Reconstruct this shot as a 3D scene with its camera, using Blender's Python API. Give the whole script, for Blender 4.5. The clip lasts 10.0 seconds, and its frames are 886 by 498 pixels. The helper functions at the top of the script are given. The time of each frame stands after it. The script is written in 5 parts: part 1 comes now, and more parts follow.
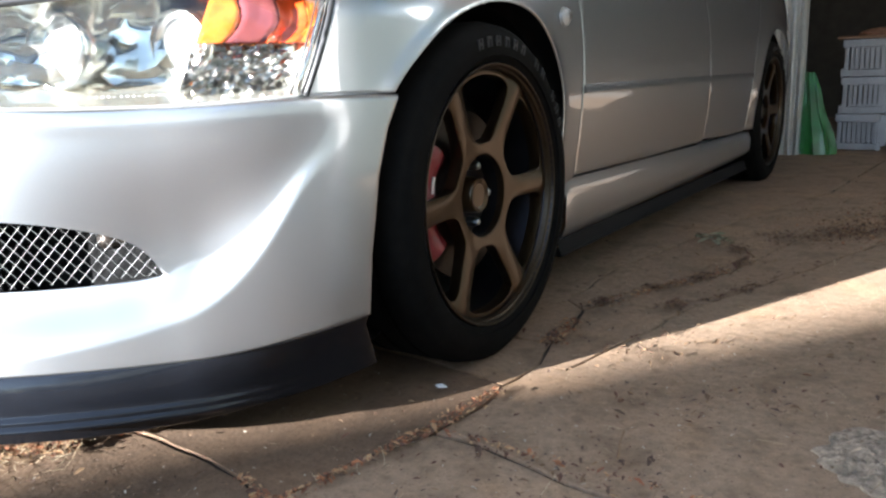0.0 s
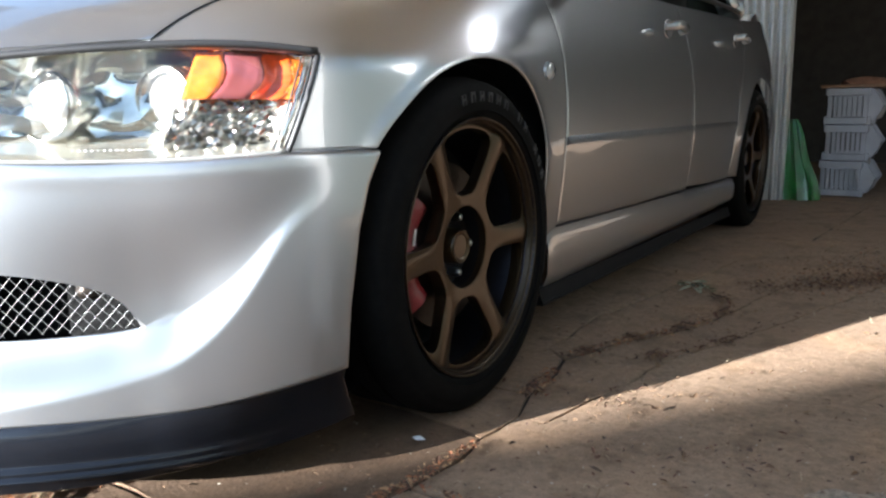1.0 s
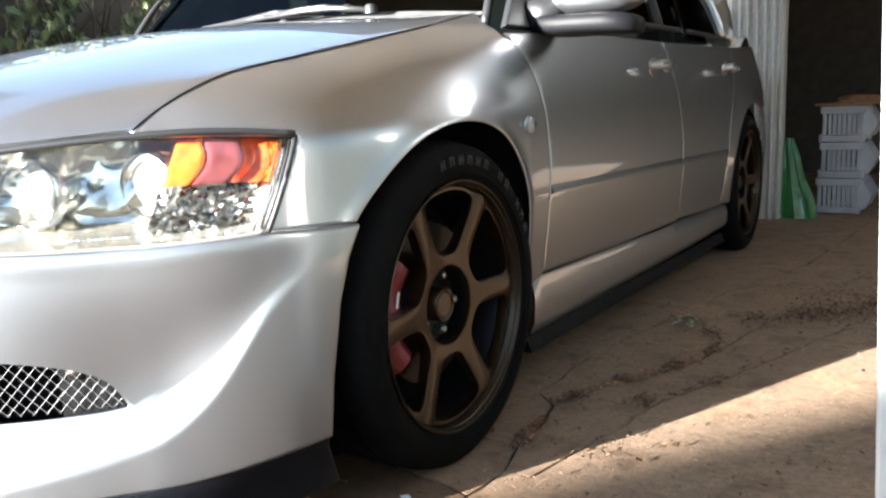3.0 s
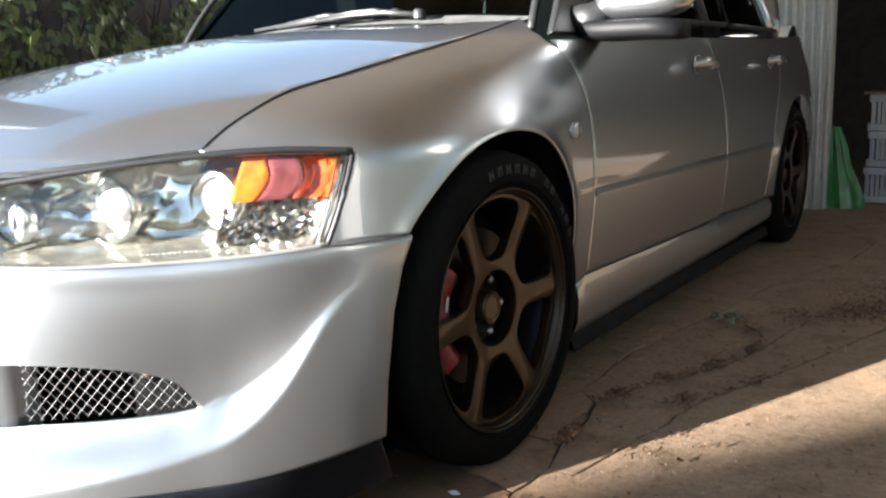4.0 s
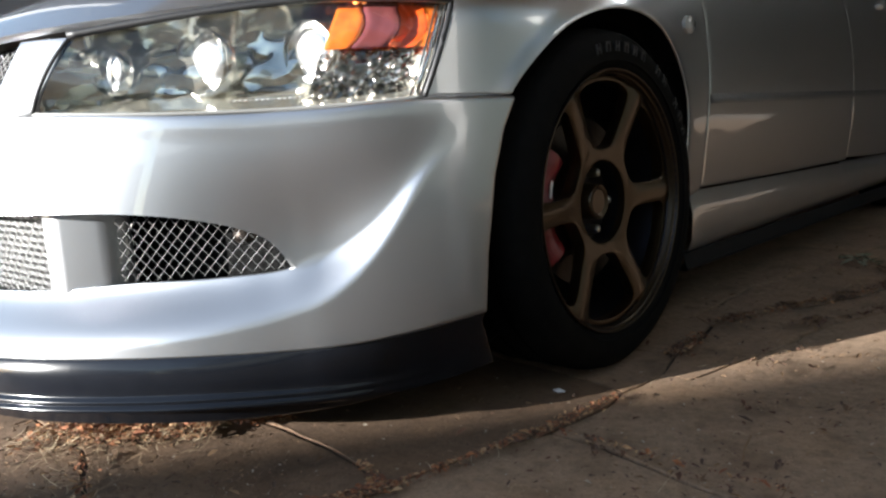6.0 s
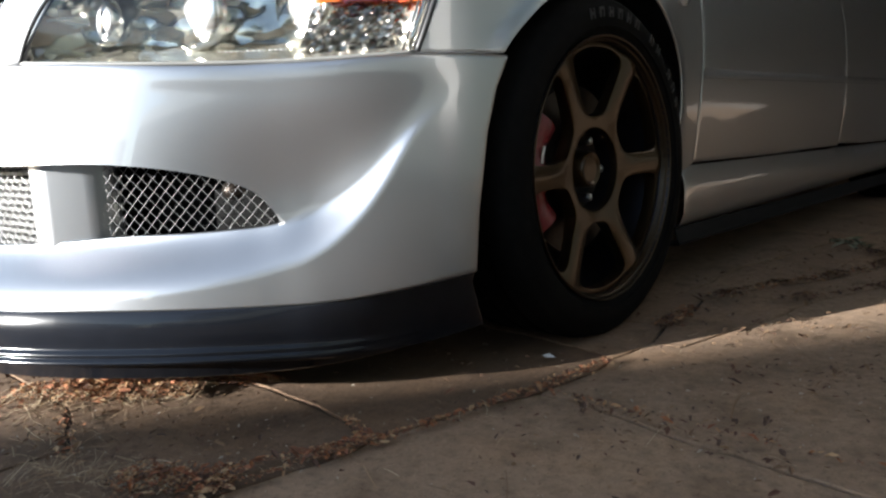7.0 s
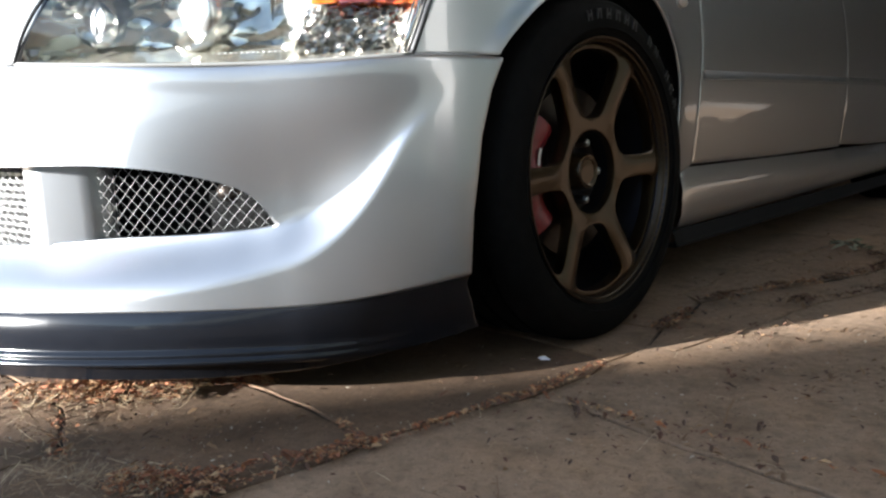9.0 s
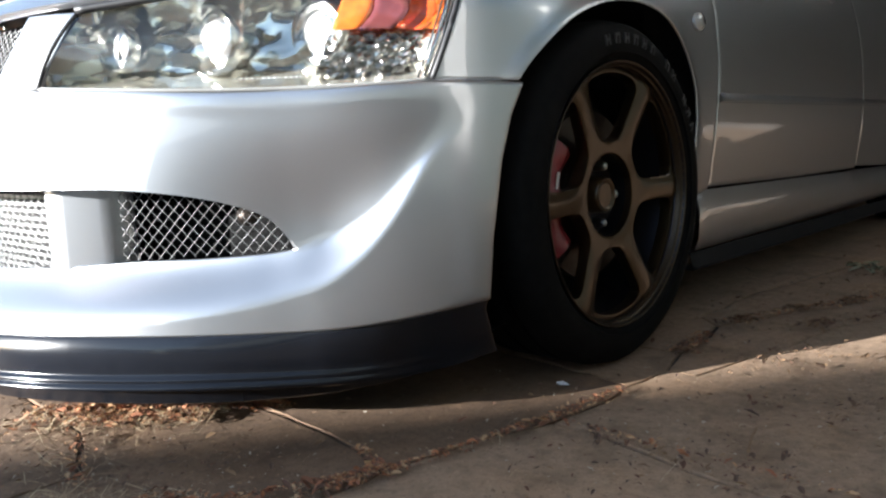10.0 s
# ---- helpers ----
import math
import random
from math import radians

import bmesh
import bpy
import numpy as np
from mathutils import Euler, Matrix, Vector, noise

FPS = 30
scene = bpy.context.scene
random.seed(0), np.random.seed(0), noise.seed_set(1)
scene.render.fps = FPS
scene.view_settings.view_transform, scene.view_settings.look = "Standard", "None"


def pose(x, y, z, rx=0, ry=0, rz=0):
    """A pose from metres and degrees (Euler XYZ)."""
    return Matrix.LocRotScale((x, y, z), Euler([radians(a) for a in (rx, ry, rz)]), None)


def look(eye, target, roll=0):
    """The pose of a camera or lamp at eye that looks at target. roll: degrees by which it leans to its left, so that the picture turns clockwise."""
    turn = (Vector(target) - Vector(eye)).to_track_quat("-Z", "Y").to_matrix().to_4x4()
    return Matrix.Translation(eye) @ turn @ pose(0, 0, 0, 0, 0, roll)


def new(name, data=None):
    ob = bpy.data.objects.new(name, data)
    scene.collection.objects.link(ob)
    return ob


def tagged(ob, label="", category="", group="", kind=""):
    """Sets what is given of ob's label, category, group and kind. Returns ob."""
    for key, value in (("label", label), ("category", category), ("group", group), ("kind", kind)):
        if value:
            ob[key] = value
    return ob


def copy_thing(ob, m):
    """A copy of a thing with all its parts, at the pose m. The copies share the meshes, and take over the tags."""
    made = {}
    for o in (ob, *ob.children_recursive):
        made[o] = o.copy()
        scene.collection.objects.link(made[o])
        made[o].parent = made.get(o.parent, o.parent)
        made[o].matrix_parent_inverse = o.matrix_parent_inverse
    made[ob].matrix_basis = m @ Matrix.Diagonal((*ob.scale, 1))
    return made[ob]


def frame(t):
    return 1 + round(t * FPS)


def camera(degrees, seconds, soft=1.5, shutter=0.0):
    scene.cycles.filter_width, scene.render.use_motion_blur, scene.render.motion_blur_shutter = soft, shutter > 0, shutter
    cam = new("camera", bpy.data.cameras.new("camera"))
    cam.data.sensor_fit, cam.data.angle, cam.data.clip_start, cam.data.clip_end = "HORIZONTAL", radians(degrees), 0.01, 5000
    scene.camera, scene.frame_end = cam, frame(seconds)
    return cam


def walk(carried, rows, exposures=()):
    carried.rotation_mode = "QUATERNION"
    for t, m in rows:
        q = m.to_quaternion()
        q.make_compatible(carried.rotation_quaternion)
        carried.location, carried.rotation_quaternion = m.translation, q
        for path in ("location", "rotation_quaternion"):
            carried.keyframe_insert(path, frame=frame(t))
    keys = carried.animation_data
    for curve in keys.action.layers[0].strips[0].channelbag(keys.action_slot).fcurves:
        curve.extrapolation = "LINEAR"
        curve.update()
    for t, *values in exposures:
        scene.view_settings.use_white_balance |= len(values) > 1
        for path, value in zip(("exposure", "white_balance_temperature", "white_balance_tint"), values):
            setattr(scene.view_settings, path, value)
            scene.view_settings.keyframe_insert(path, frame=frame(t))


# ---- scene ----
cam = camera(58.5, 10.0, soft=2.4)
PATH = [
    (0, (1.608, -1.288, 0.551), (0.533, 0.342, 0.114), -2.1),
    (0.5, (1.613, -1.286, 0.576), (0.526, 0.343, 0.17), -1.4),
    (1, (1.623, -1.281, 0.587), (0.564, 0.378, 0.229), -0.9),
    (1.5, (1.638, -1.271, 0.598), (0.618, 0.407, 0.218), -0.8),
    (2, (1.663, -1.259, 0.629), (0.665, 0.427, 0.23), -0.7),
    (2.2, (1.671, -1.262, 0.648), (0.667, 0.43, 0.289), -0.8),
    (3.3, (1.676, -1.28, 0.703), (0.573, 0.354, 0.364), -2.2),
    (3.5, (1.682, -1.296, 0.722), (0.556, 0.315, 0.352), -1.7),
    (4, (1.685, -1.318, 0.744), (0.532, 0.273, 0.367), -2.5),
    (4.5, (1.663, -1.315, 0.706), (0.392, 0.196, 0.384), -2.8),
    (5, (1.658, -1.306, 0.642), (0.334, 0.159, 0.327), -2.0),
    (5.5, (1.642, -1.304, 0.553), (0.302, 0.143, 0.22), -3.4),
    (6.8, (1.648, -1.295, 0.426), (0.3, 0.155, 0.146), -3.5),
    (7, (1.646, -1.303, 0.419), (0.314, 0.156, 0.106), -2.9),
    (7.5, (1.65, -1.301, 0.408), (0.364, 0.174, -0.004), -1.7),
    (8, (1.651, -1.3, 0.417), (0.339, 0.168, 0.066), -2.7),
    (8.5, (1.657, -1.299, 0.42), (0.316, 0.147, 0.089), -2.6),
    (9, (1.653, -1.291, 0.425), (0.316, 0.162, 0.107), -2.7),
    (9.5, (1.651, -1.294, 0.434), (0.32, 0.169, 0.131), -2.3),
    (10, (1.639, -1.298, 0.437), (0.282, 0.146, 0.162), -2.6),
]
EXPOSURES = [(0, 3.75, 5650, 10), (0.5, 3.7, 5650, 10), (1.0, 3.5, 5650, 10), (1.5, 3.6, 5650, 10), (2.2, 3.8, 5700, 10), (3.5, 3.55, 5950, 10), (4.5, 2.95, 6000, 10), (5.0, 2.65, 5950, 10), (5.5, 2.45, 5900, 10), (7.0, 2.5, 5900, 10), (7.5, 2.85, 5900, 10), (9.0, 2.95, 5800, 10), (10.0, 2.9, 5750, 10)]
walk(cam, [(t, look(eye, target, roll)) for t, eye, target, roll in PATH], EXPOSURES)

# ---- daylight ----
SUN_AZ, SUN_EL = math.atan2(0.39, 0.92), radians(12)
world = bpy.data.worlds.new("sky")
scene.world = world
world.use_nodes = True
wn = world.node_tree.nodes
sky = wn.new("ShaderNodeTexSky")
sky.sky_type, sky.sun_disc = "NISHITA", False
sky.sun_elevation, sky.sun_rotation = SUN_EL, math.pi + SUN_AZ
sky.air_density, sky.dust_density = 1.0, 0.4
haze = wn.new("ShaderNodeHueSaturation")
haze.inputs["Saturation"].default_value = 0.9
world.node_tree.links.new(sky.outputs[0], haze.inputs["Color"])
world.node_tree.links.new(haze.outputs[0], wn["Background"].inputs[0])
wn["Background"].inputs[1].default_value = 0.05
sun_data = bpy.data.lights.new("sun", "SUN")
sun_data.energy, sun_data.angle, sun_data.color = 5.0, radians(0.53), (1.0, 0.93, 0.82)
sun = new("sun", sun_data)
sun.matrix_world = look((0, 0, 0), (0.39 * math.cos(SUN_EL), 0.92 * math.cos(SUN_EL), -math.sin(SUN_EL)))


# ---- materials ----
def material(name, base, rough=0.5, metal=0.0, vary=0.0, scale=20.0, bump=0.0, bump_scale=80.0, coat=0.0, spot=0.0, spot_scale=4.0, second=None, **more):
    """A principled surface with colour varied at two scales, and fine relief."""
    m = bpy.data.materials.new(name)
    m.use_nodes = True
    nt = m.node_tree
    p = nt.nodes["Principled BSDF"]
    p.inputs["Base Color"].default_value = (*base, 1)
    p.inputs["Roughness"].default_value, p.inputs["Metallic"].default_value = rough, metal
    p.inputs["Coat Weight"].default_value, p.inputs["Coat Roughness"].default_value = coat, 0.03
    for key, value in more.items():
        p.inputs[key.replace("_", " ").title().replace("Ior", "IOR")].default_value = value
    co = nt.nodes.new("ShaderNodeTexCoord")
    geo = nt.nodes.new("ShaderNodeNewGeometry")
    if vary or spot:
        last = None
        for amount, size, detail in ((vary, scale, 8.0), (spot, spot_scale, 4.0)):
            if not amount:
                continue
            n = nt.nodes.new("ShaderNodeTexNoise")
            n.inputs["Scale"].default_value, n.inputs["Detail"].default_value = size, detail
            nt.links.new(geo.outputs["Position"], n.inputs["Vector"])
            r = nt.nodes.new("ShaderNodeMapRange")
            r.inputs["From Min"].default_value, r.inputs["From Max"].default_value = 0.3, 0.7
            nt.links.new(n.outputs["Fac"], r.inputs["Value"])
            mix = nt.nodes.new("ShaderNodeMix")
            mix.data_type = "RGBA"
            other = second if (second and size == spot_scale) else tuple(c * (1 - amount) for c in base)
            if last is None:
                mix.inputs["A"].default_value = (*base, 1)
            else:
                nt.links.new(last, mix.inputs["A"])
            if second and size == spot_scale:
                mix.inputs["B"].default_value = (*other, 1)
                r.inputs["To Max"].default_value = amount
            else:
                mix.inputs["B"].default_value = (*other, 1)
                if last is not None:
                    mix.blend_type = "MULTIPLY"
                    mix.inputs["B"].default_value = (1 - amount, 1 - amount, 1 - amount, 1)
            nt.links.new(r.outputs["Result"], mix.inputs["Factor"])
            last = mix.outputs["Result"]
        nt.links.new(last, p.inputs["Base Color"])
    if bump:
        n = nt.nodes.new("ShaderNodeTexNoise")
        n.inputs["Scale"].default_value, n.inputs["Detail"].default_value = bump_scale, 6.0
        nt.links.new(geo.outputs["Position"], n.inputs["Vector"])
        b = nt.nodes.new("ShaderNodeBump")
        b.inputs["Strength"].default_value, b.inputs["Distance"].default_value = min(1.0, bump * 100), 0.01 * min(1, bump * 10)
        nt.links.new(n.outputs["Fac"], b.inputs["Height"])
        nt.links.new(b.outputs["Normal"], p.inputs["Normal"])
    return m


def clear_material(name, tint=(1, 1, 1), gloss=0.08):
    """Thin clear pane: light passes straight, with an even gloss."""
    m = bpy.data.materials.new(name)
    m.use_nodes = True
    nt = m.node_tree
    nt.nodes.remove(nt.nodes["Principled BSDF"])
    tr, gl, mx = (nt.nodes.new("ShaderNode" + k) for k in ("BsdfTransparent", "BsdfGlossy", "MixShader"))
    tr.inputs[0].default_value = (*tint, 1)
    gl.inputs["Roughness"].default_value = 0.01
    mx.inputs[0].default_value = gloss
    nt.links.new(tr.outputs[0], mx.inputs[1])
    nt.links.new(gl.outputs[0], mx.inputs[2])
    nt.links.new(mx.outputs[0], nt.nodes["Material Output"].inputs[0])
    return m


PAINT = material("silver_paint", (0.455, 0.463, 0.477), 0.35, 0.95, vary=0.06, scale=900, coat=1.0, coat_ior=2.0)
GLOSS_BLACK = material("gloss_black_plastic", (0.008, 0.009, 0.012), 0.16, 0.0, vary=0.2, scale=60, bump=0.0004, bump_scale=40)
STRIP = material("satin_black_strip", (0.006, 0.006, 0.007), 0.5, vary=0.3, scale=30, specular_ior_level=0.12)
TRIM = material("black_trim", (0.015, 0.015, 0.016), 0.5, vary=0.2, bump=0.001, bump_scale=500)
DARK = material("underbody_black", (0.006, 0.006, 0.006), 0.85, vary=0.3, specular_ior_level=0.06)
RUBBER = material("tyre_rubber", (0.0078, 0.007, 0.0063), 0.8, vary=0.35, scale=60, bump=0.0012, bump_scale=350, spot=0.35, spot_scale=12, specular_ior_level=0.06)
LETTER = material("tyre_lettering", (0.020, 0.018, 0.016), 0.7, vary=0.3)
BRONZE = material("bronze_wheel_paint", (0.069, 0.044, 0.021), 0.34, 0.85, vary=0.15, scale=300, spot=0.2, spot_scale=15, coat=0.3)
DARKMETAL = material("dark_barrel", (0.022, 0.021, 0.026), 0.35, 0.8, vary=0.3)
DISC = material("worn_brake_disc", (0.055, 0.045, 0.038), 0.45, 0.9, vary=0.3, scale=120)
STEEL = material("steel", (0.55, 0.54, 0.52), 0.3, 1.0, vary=0.15, bump=0.0006, bump_scale=300)
CHROME = material("chrome", (0.9, 0.9, 0.89), 0.26, 1.0)
LAMPCHROME = material("lamp_reflector", (0.80, 0.79, 0.75), 0.2, 1.0, vary=0.15, scale=25)
FACET = material("faceted_reflector", (0.74, 0.71, 0.68), 0.16, 1.0, vary=0.5, scale=120)
LAMPDARK = material("lamp_bezel", (0.86, 0.835, 0.745), 0.13, 0.88, vary=0.3, scale=40)
RED = material("red_caliper", (0.20, 0.012, 0.016), 0.4, 0.0, vary=0.3, scale=80, coat=0.4)
WHITE = material("white_lettering", (0.75, 0.74, 0.72), 0.5)
AMBER = material("amber_lens", (0.95, 0.11, 0.010), 0.25, 0.35, vary=0.35, scale=70, coat=1.0, spot=0.3, spot_scale=18)
ORANGE = material("orange_lens", (0.95, 0.22, 0.02), 0.25, 0.35, vary=0.35, scale=60, coat=1.0)
AMBERB = material("amber_reflector", (0.95, 0.28, 0.05), 0.2, 0.7, vary=0.35, scale=90)
PURPLE = material("amber_lens_violet_sheen", (0.32, 0.09, 0.09), 0.16, 0.5, vary=0.2, scale=40)
LENS = clear_material("lamp_lens_clear", (0.97, 0.97, 0.95))
WINDOW = clear_material("tinted_window", (0.05, 0.055, 0.055), 0.12)
SHIELD = clear_material("windshield_glass", (0.16, 0.19, 0.18), 0.025)
MIRROR = material("mirror_glass", (0.9, 0.9, 0.9), 0.01, 1.0)
WIRE = material("mesh_wire", (0.17, 0.17, 0.168), 0.45, 0.8, vary=0.2)
CORE = material("intercooler_fins", (0.35, 0.35, 0.35), 0.4, 0.9, vary=0.4, scale=200)
INNER = material("cabin_dark", (0.02, 0.02, 0.021), 0.8, vary=0.3)


# ---- shaping helpers ----
def spline(pts, n):
    """Natural cubic through pts, n samples by chord length (or at the given 0..1 places)."""
    P = np.array(pts, float)
    k = len(P)
    t = np.r_[0, np.cumsum(np.maximum(np.linalg.norm(np.diff(P, axis=0), axis=1), 1e-6))]
    h = np.diff(t)
    A, r = np.zeros((k, k)), np.zeros((k, P.shape[1]))
    A[0, 0] = A[-1, -1] = 1
    for i in range(1, k - 1):
        A[i, i - 1], A[i, i], A[i, i + 1] = h[i - 1], 2 * (h[i - 1] + h[i]), h[i]
        r[i] = 3 * ((P[i + 1] - P[i]) / h[i] - (P[i] - P[i - 1]) / h[i - 1])
    c = np.linalg.solve(A, r)
    x = (np.linspace(0, 1, n) if np.isscalar(n) else np.asarray(n)) * t[-1]
    i = np.clip(np.searchsorted(t, x) - 1, 0, k - 2)
    d = (x - t[i])[:, None]
    hi = h[i][:, None]
    b = (P[i + 1] - P[i]) / hi - hi * (2 * c[i] + c[i + 1]) / 3
    return P[i] + b * d + c[i] * d ** 2 + (c[i + 1] - c[i]) / (3 * hi) * d ** 3


def curve_of(xs, ys, x):
    """Smooth function through (xs, ys), at x."""
    p = spline(list(zip(xs, ys)), 400)
    return np.interp(x, p[:, 0], p[:, 1])


def part(name, bm, mat, parent=None, label="", smooth=True, thick=0.0, bevel=0.0, angle=40):
    me = bpy.data.meshes.new(name)
    bm.to_mesh(me)
    bm.free()
    for m in (mat if isinstance(mat, (list, tuple)) else [mat]):
        me.materials.append(m)
    if smooth:
        me.shade_smooth()
        if angle < 180:
            me.set_sharp_from_angle(angle=radians(angle))
    ob = new(name, me)
    if parent is not None:
        ob.parent = parent
    if label:
        ob["label"] = label
    if thick:
        mod = ob.modifiers.new("thickness", "SOLIDIFY")
        mod.thickness, mod.offset = thick, -1
        if smooth:
            mod = ob.modifiers.new("crisp_rim", "WEIGHTED_NORMAL")
            mod.weight, mod.keep_sharp = 80, True
    if bevel:
        mod = ob.modifiers.new("edge", "BEVEL")
        mod.width, mod.segments, mod.limit_method = bevel, 2, "ANGLE"
    return ob


def mesh_of(verts, faces):
    bm = bmesh.new()
    vs = [bm.verts.new(v) for v in verts]
    for f in faces:
        if len(set(f)) >= 3:
            try:
                bm.faces.new([vs[i] for i in dict.fromkeys(f)])
            except ValueError:
                pass
    for v in [v for v in bm.verts if not v.link_faces]:
        bm.verts.remove(v)
    return bm


def grid(G, flip=False, wrap=False):
    """A bmesh from an array of rows of points."""
    nv, nu = G.shape[:2]
    faces = []
    for j in range(nv - 1):
        for i in range(nu if wrap else nu - 1):
            k = (i + 1) % nu
            f = (j * nu + i, j * nu + k, (j + 1) * nu + k, (j + 1) * nu + i)
            faces.append(f[::-1] if flip else f)
    return mesh_of(G.reshape(-1, 3), faces)


def loft(rails, nu, nv):
    R = [spline(r, nu) for r in rails]
    return np.stack([spline([r[i] for r in R], nv) for i in range(nu)], axis=1)


def flat_panel(outer, holes=(), cell=0.012):
    """Points and quads of a plane region with true edges: a fine grid whose points next to an edge lie on it."""
    loops = [np.array(outer, float)] + [np.array(h, float) for h in holes]
    lo, hi = loops[0].min(0) - cell, loops[0].max(0) + cell
    nx, ny = (int(np.ceil((hi[k] - lo[k]) / cell)) + 1 for k in (0, 1))
    X, Y = np.meshgrid(lo[0] + cell * np.arange(nx), lo[1] + cell * np.arange(ny))
    P = np.stack([X.ravel(), Y.ravel()], 1)

    def inside(Q):
        count = np.zeros(len(Q), int)
        for L in loops:
            A, B = L, np.roll(L, -1, 0)
            for a, b in zip(A, B):
                c = (a[1] > Q[:, 1]) != (b[1] > Q[:, 1])
                if abs(b[1] - a[1]) > 1e-12:
                    count += c & (Q[:, 0] < (b[0] - a[0]) * (Q[:, 1] - a[1]) / (b[1] - a[1]) + a[0])
        return count % 2 == 1

    best, near = np.full(len(P), 1e9), P.copy()
    for L in loops:
        for a, b in zip(L, np.roll(L, -1, 0)):
            d = b - a
            t = np.clip(((P - a) @ d) / max(d @ d, 1e-12), 0, 1)
            q = a + t[:, None] * d
            e = np.linalg.norm(P - q, axis=1)
            m = e < best
            best[m], near[m] = e[m], q[m]
    sign = np.where(inside(P), 1, -1)
    m = best < 0.30 * cell
    sign[m] = 0
    sg, ds = sign.reshape(ny, nx), best.reshape(ny, nx)
    for _ in range(4):
        for a, b in (((slice(None), slice(0, -1)), (slice(None), slice(1, None))), ((slice(0, -1), slice(None)), (slice(1, None), slice(None))),
                     ((slice(0, -1), slice(0, -1)), (slice(1, None), slice(1, None))), ((slice(0, -1), slice(1, None)), (slice(1, None), slice(0, -1)))):
            cross = sg[a] * sg[b] < 0
            first = ds[a] <= ds[b]
            va, vb = sg[a].copy(), sg[b].copy()
            va[cross & first] = 0
            sg[a] = va
            vb = sg[b].copy()
            vb[cross & ~first] = 0
            sg[b] = vb
    m = sg.ravel() == 0
    P[m] = near[m]
    for L in loops:
        a, b = L - np.roll(L, 1, 0), np.roll(L, -1, 0) - L
        turn = np.abs(np.arctan2(a[:, 0] * b[:, 1] - a[:, 1] * b[:, 0], (a * b).sum(1)))
        for v in L[turn > 0.45]:
            P[np.argmin(((P - v) ** 2).sum(1))] = v
    quads = []
    for j in range(ny - 1):
        for i in range(nx - 1):
            quads.append((j * nx + i, j * nx + i + 1, (j + 1) * nx + i + 1, (j + 1) * nx + i))
    q = np.array(quads)
    c = P[q].mean(1)
    x, y = P[q][:, :, 0], P[q][:, :, 1]
    area = 0.5 * np.abs(np.sum(x * np.roll(y, -1, 1) - y * np.roll(x, -1, 1), axis=1))
    full = (sg.ravel()[q] >= 0).all(1)
    return P, [tuple(f) for f in q[full & inside(c) & (area > 1e-4 * cell * cell)]]


def lathe(profile, n, axis="x"):
    """Turn a profile of (along, radius) about an axis."""
    a = np.linspace(0, 2 * np.pi, n, endpoint=False)
    p = np.array(profile, float)
    u, r = p[:, :1], p[:, 1:]
    ring = np.stack([np.broadcast_to(u, (len(p), n)), r * np.cos(a), r * np.sin(a)], 2)
    if axis == "y":
        ring = ring[:, :, [1, 0, 2]]
    if axis == "z":
        ring = ring[:, :, [1, 2, 0]]
    return grid(ring, wrap=True)


def box(lo, hi, bm=None, turn=None):
    bm = bm or bmesh.new()
    made = bmesh.ops.create_cube(bm, size=1)["verts"]
    for v in made:
        v.co = Vector([lo[k] + (v.co[k] + 0.5) * (hi[k] - lo[k]) for k in range(3)])
        if turn is not None:
            v.co = turn @ v.co
    return bm


def tube(points, radius, n=8, bm=None, closed=False):
    """A round bar along points."""
    bm = bm or bmesh.new()
    P = [Vector(p) for p in points]
    rings = []
    for i, p in enumerate(P):
        d = (P[min(i + 1, len(P) - 1)] - P[max(i - 1, 0)]).normalized()
        s = d.cross(Vector((0, 0, 1)) if abs(d.z) < 0.9 else Vector((1, 0, 0))).normalized()
        u = s.cross(d)
        r = radius[i] if isinstance(radius, (list, tuple)) else radius
        rings.append([bm.verts.new(p + r * (math.cos(2 * math.pi * k / n) * s + math.sin(2 * math.pi * k / n) * u)) for k in range(n)])
    for a, b in zip(rings, rings[1:]):
        for k in range(n):
            bm.faces.new((a[k], a[(k + 1) % n], b[(k + 1) % n], b[k]))
    bm.faces.new(rings[0][::-1])
    bm.faces.new(rings[-1])
    return bm


def both_sides(maker):
    """Make a part for the car's left side (+1), then its mirror image (-1)."""
    return maker(1), maker(-1)


def side_of(bm, s):
    if s < 0:
        for v in bm.verts:
            v.co.x = -v.co.x
        bmesh.ops.reverse_faces(bm, faces=bm.faces[:])
    return bm


# ---- the car's form: front axle at the origin, nose towards -y, left flank at +x ----
car = tagged(new("car"), "silver four-door sports sedan with bronze six-spoke wheels on a cracked driveway", "car")
PLAN = spline([(0, -.915), (.2, -.90), (.418, -.834), (.56, -.735), (.69, -.605), (.78, -.51), (.826, -.44), (.86, -.36), (.876, -.29)], 400)
PN = np.gradient(PLAN, axis=0)
PN = np.stack([-PN[:, 1], PN[:, 0]], 1)
PN = -PN / np.linalg.norm(PN, axis=1)[:, None]
PN *= np.sign(-PN[0, 1])


def plan_at(s, out=0.0):
    """Points of the nose's plan at s (0 centre, 1 wheel arch), moved outwards."""
    i = np.clip(np.asarray(s) * 399, 0, 399)
    k = np.arange(400)
    o = np.asarray(out)
    return np.stack([np.interp(i, k, PLAN[:, 0]) + o * np.interp(i, k, PN[:, 0]),
                     np.interp(i, k, PLAN[:, 1]) + o * np.interp(i, k, PN[:, 1])], -1)


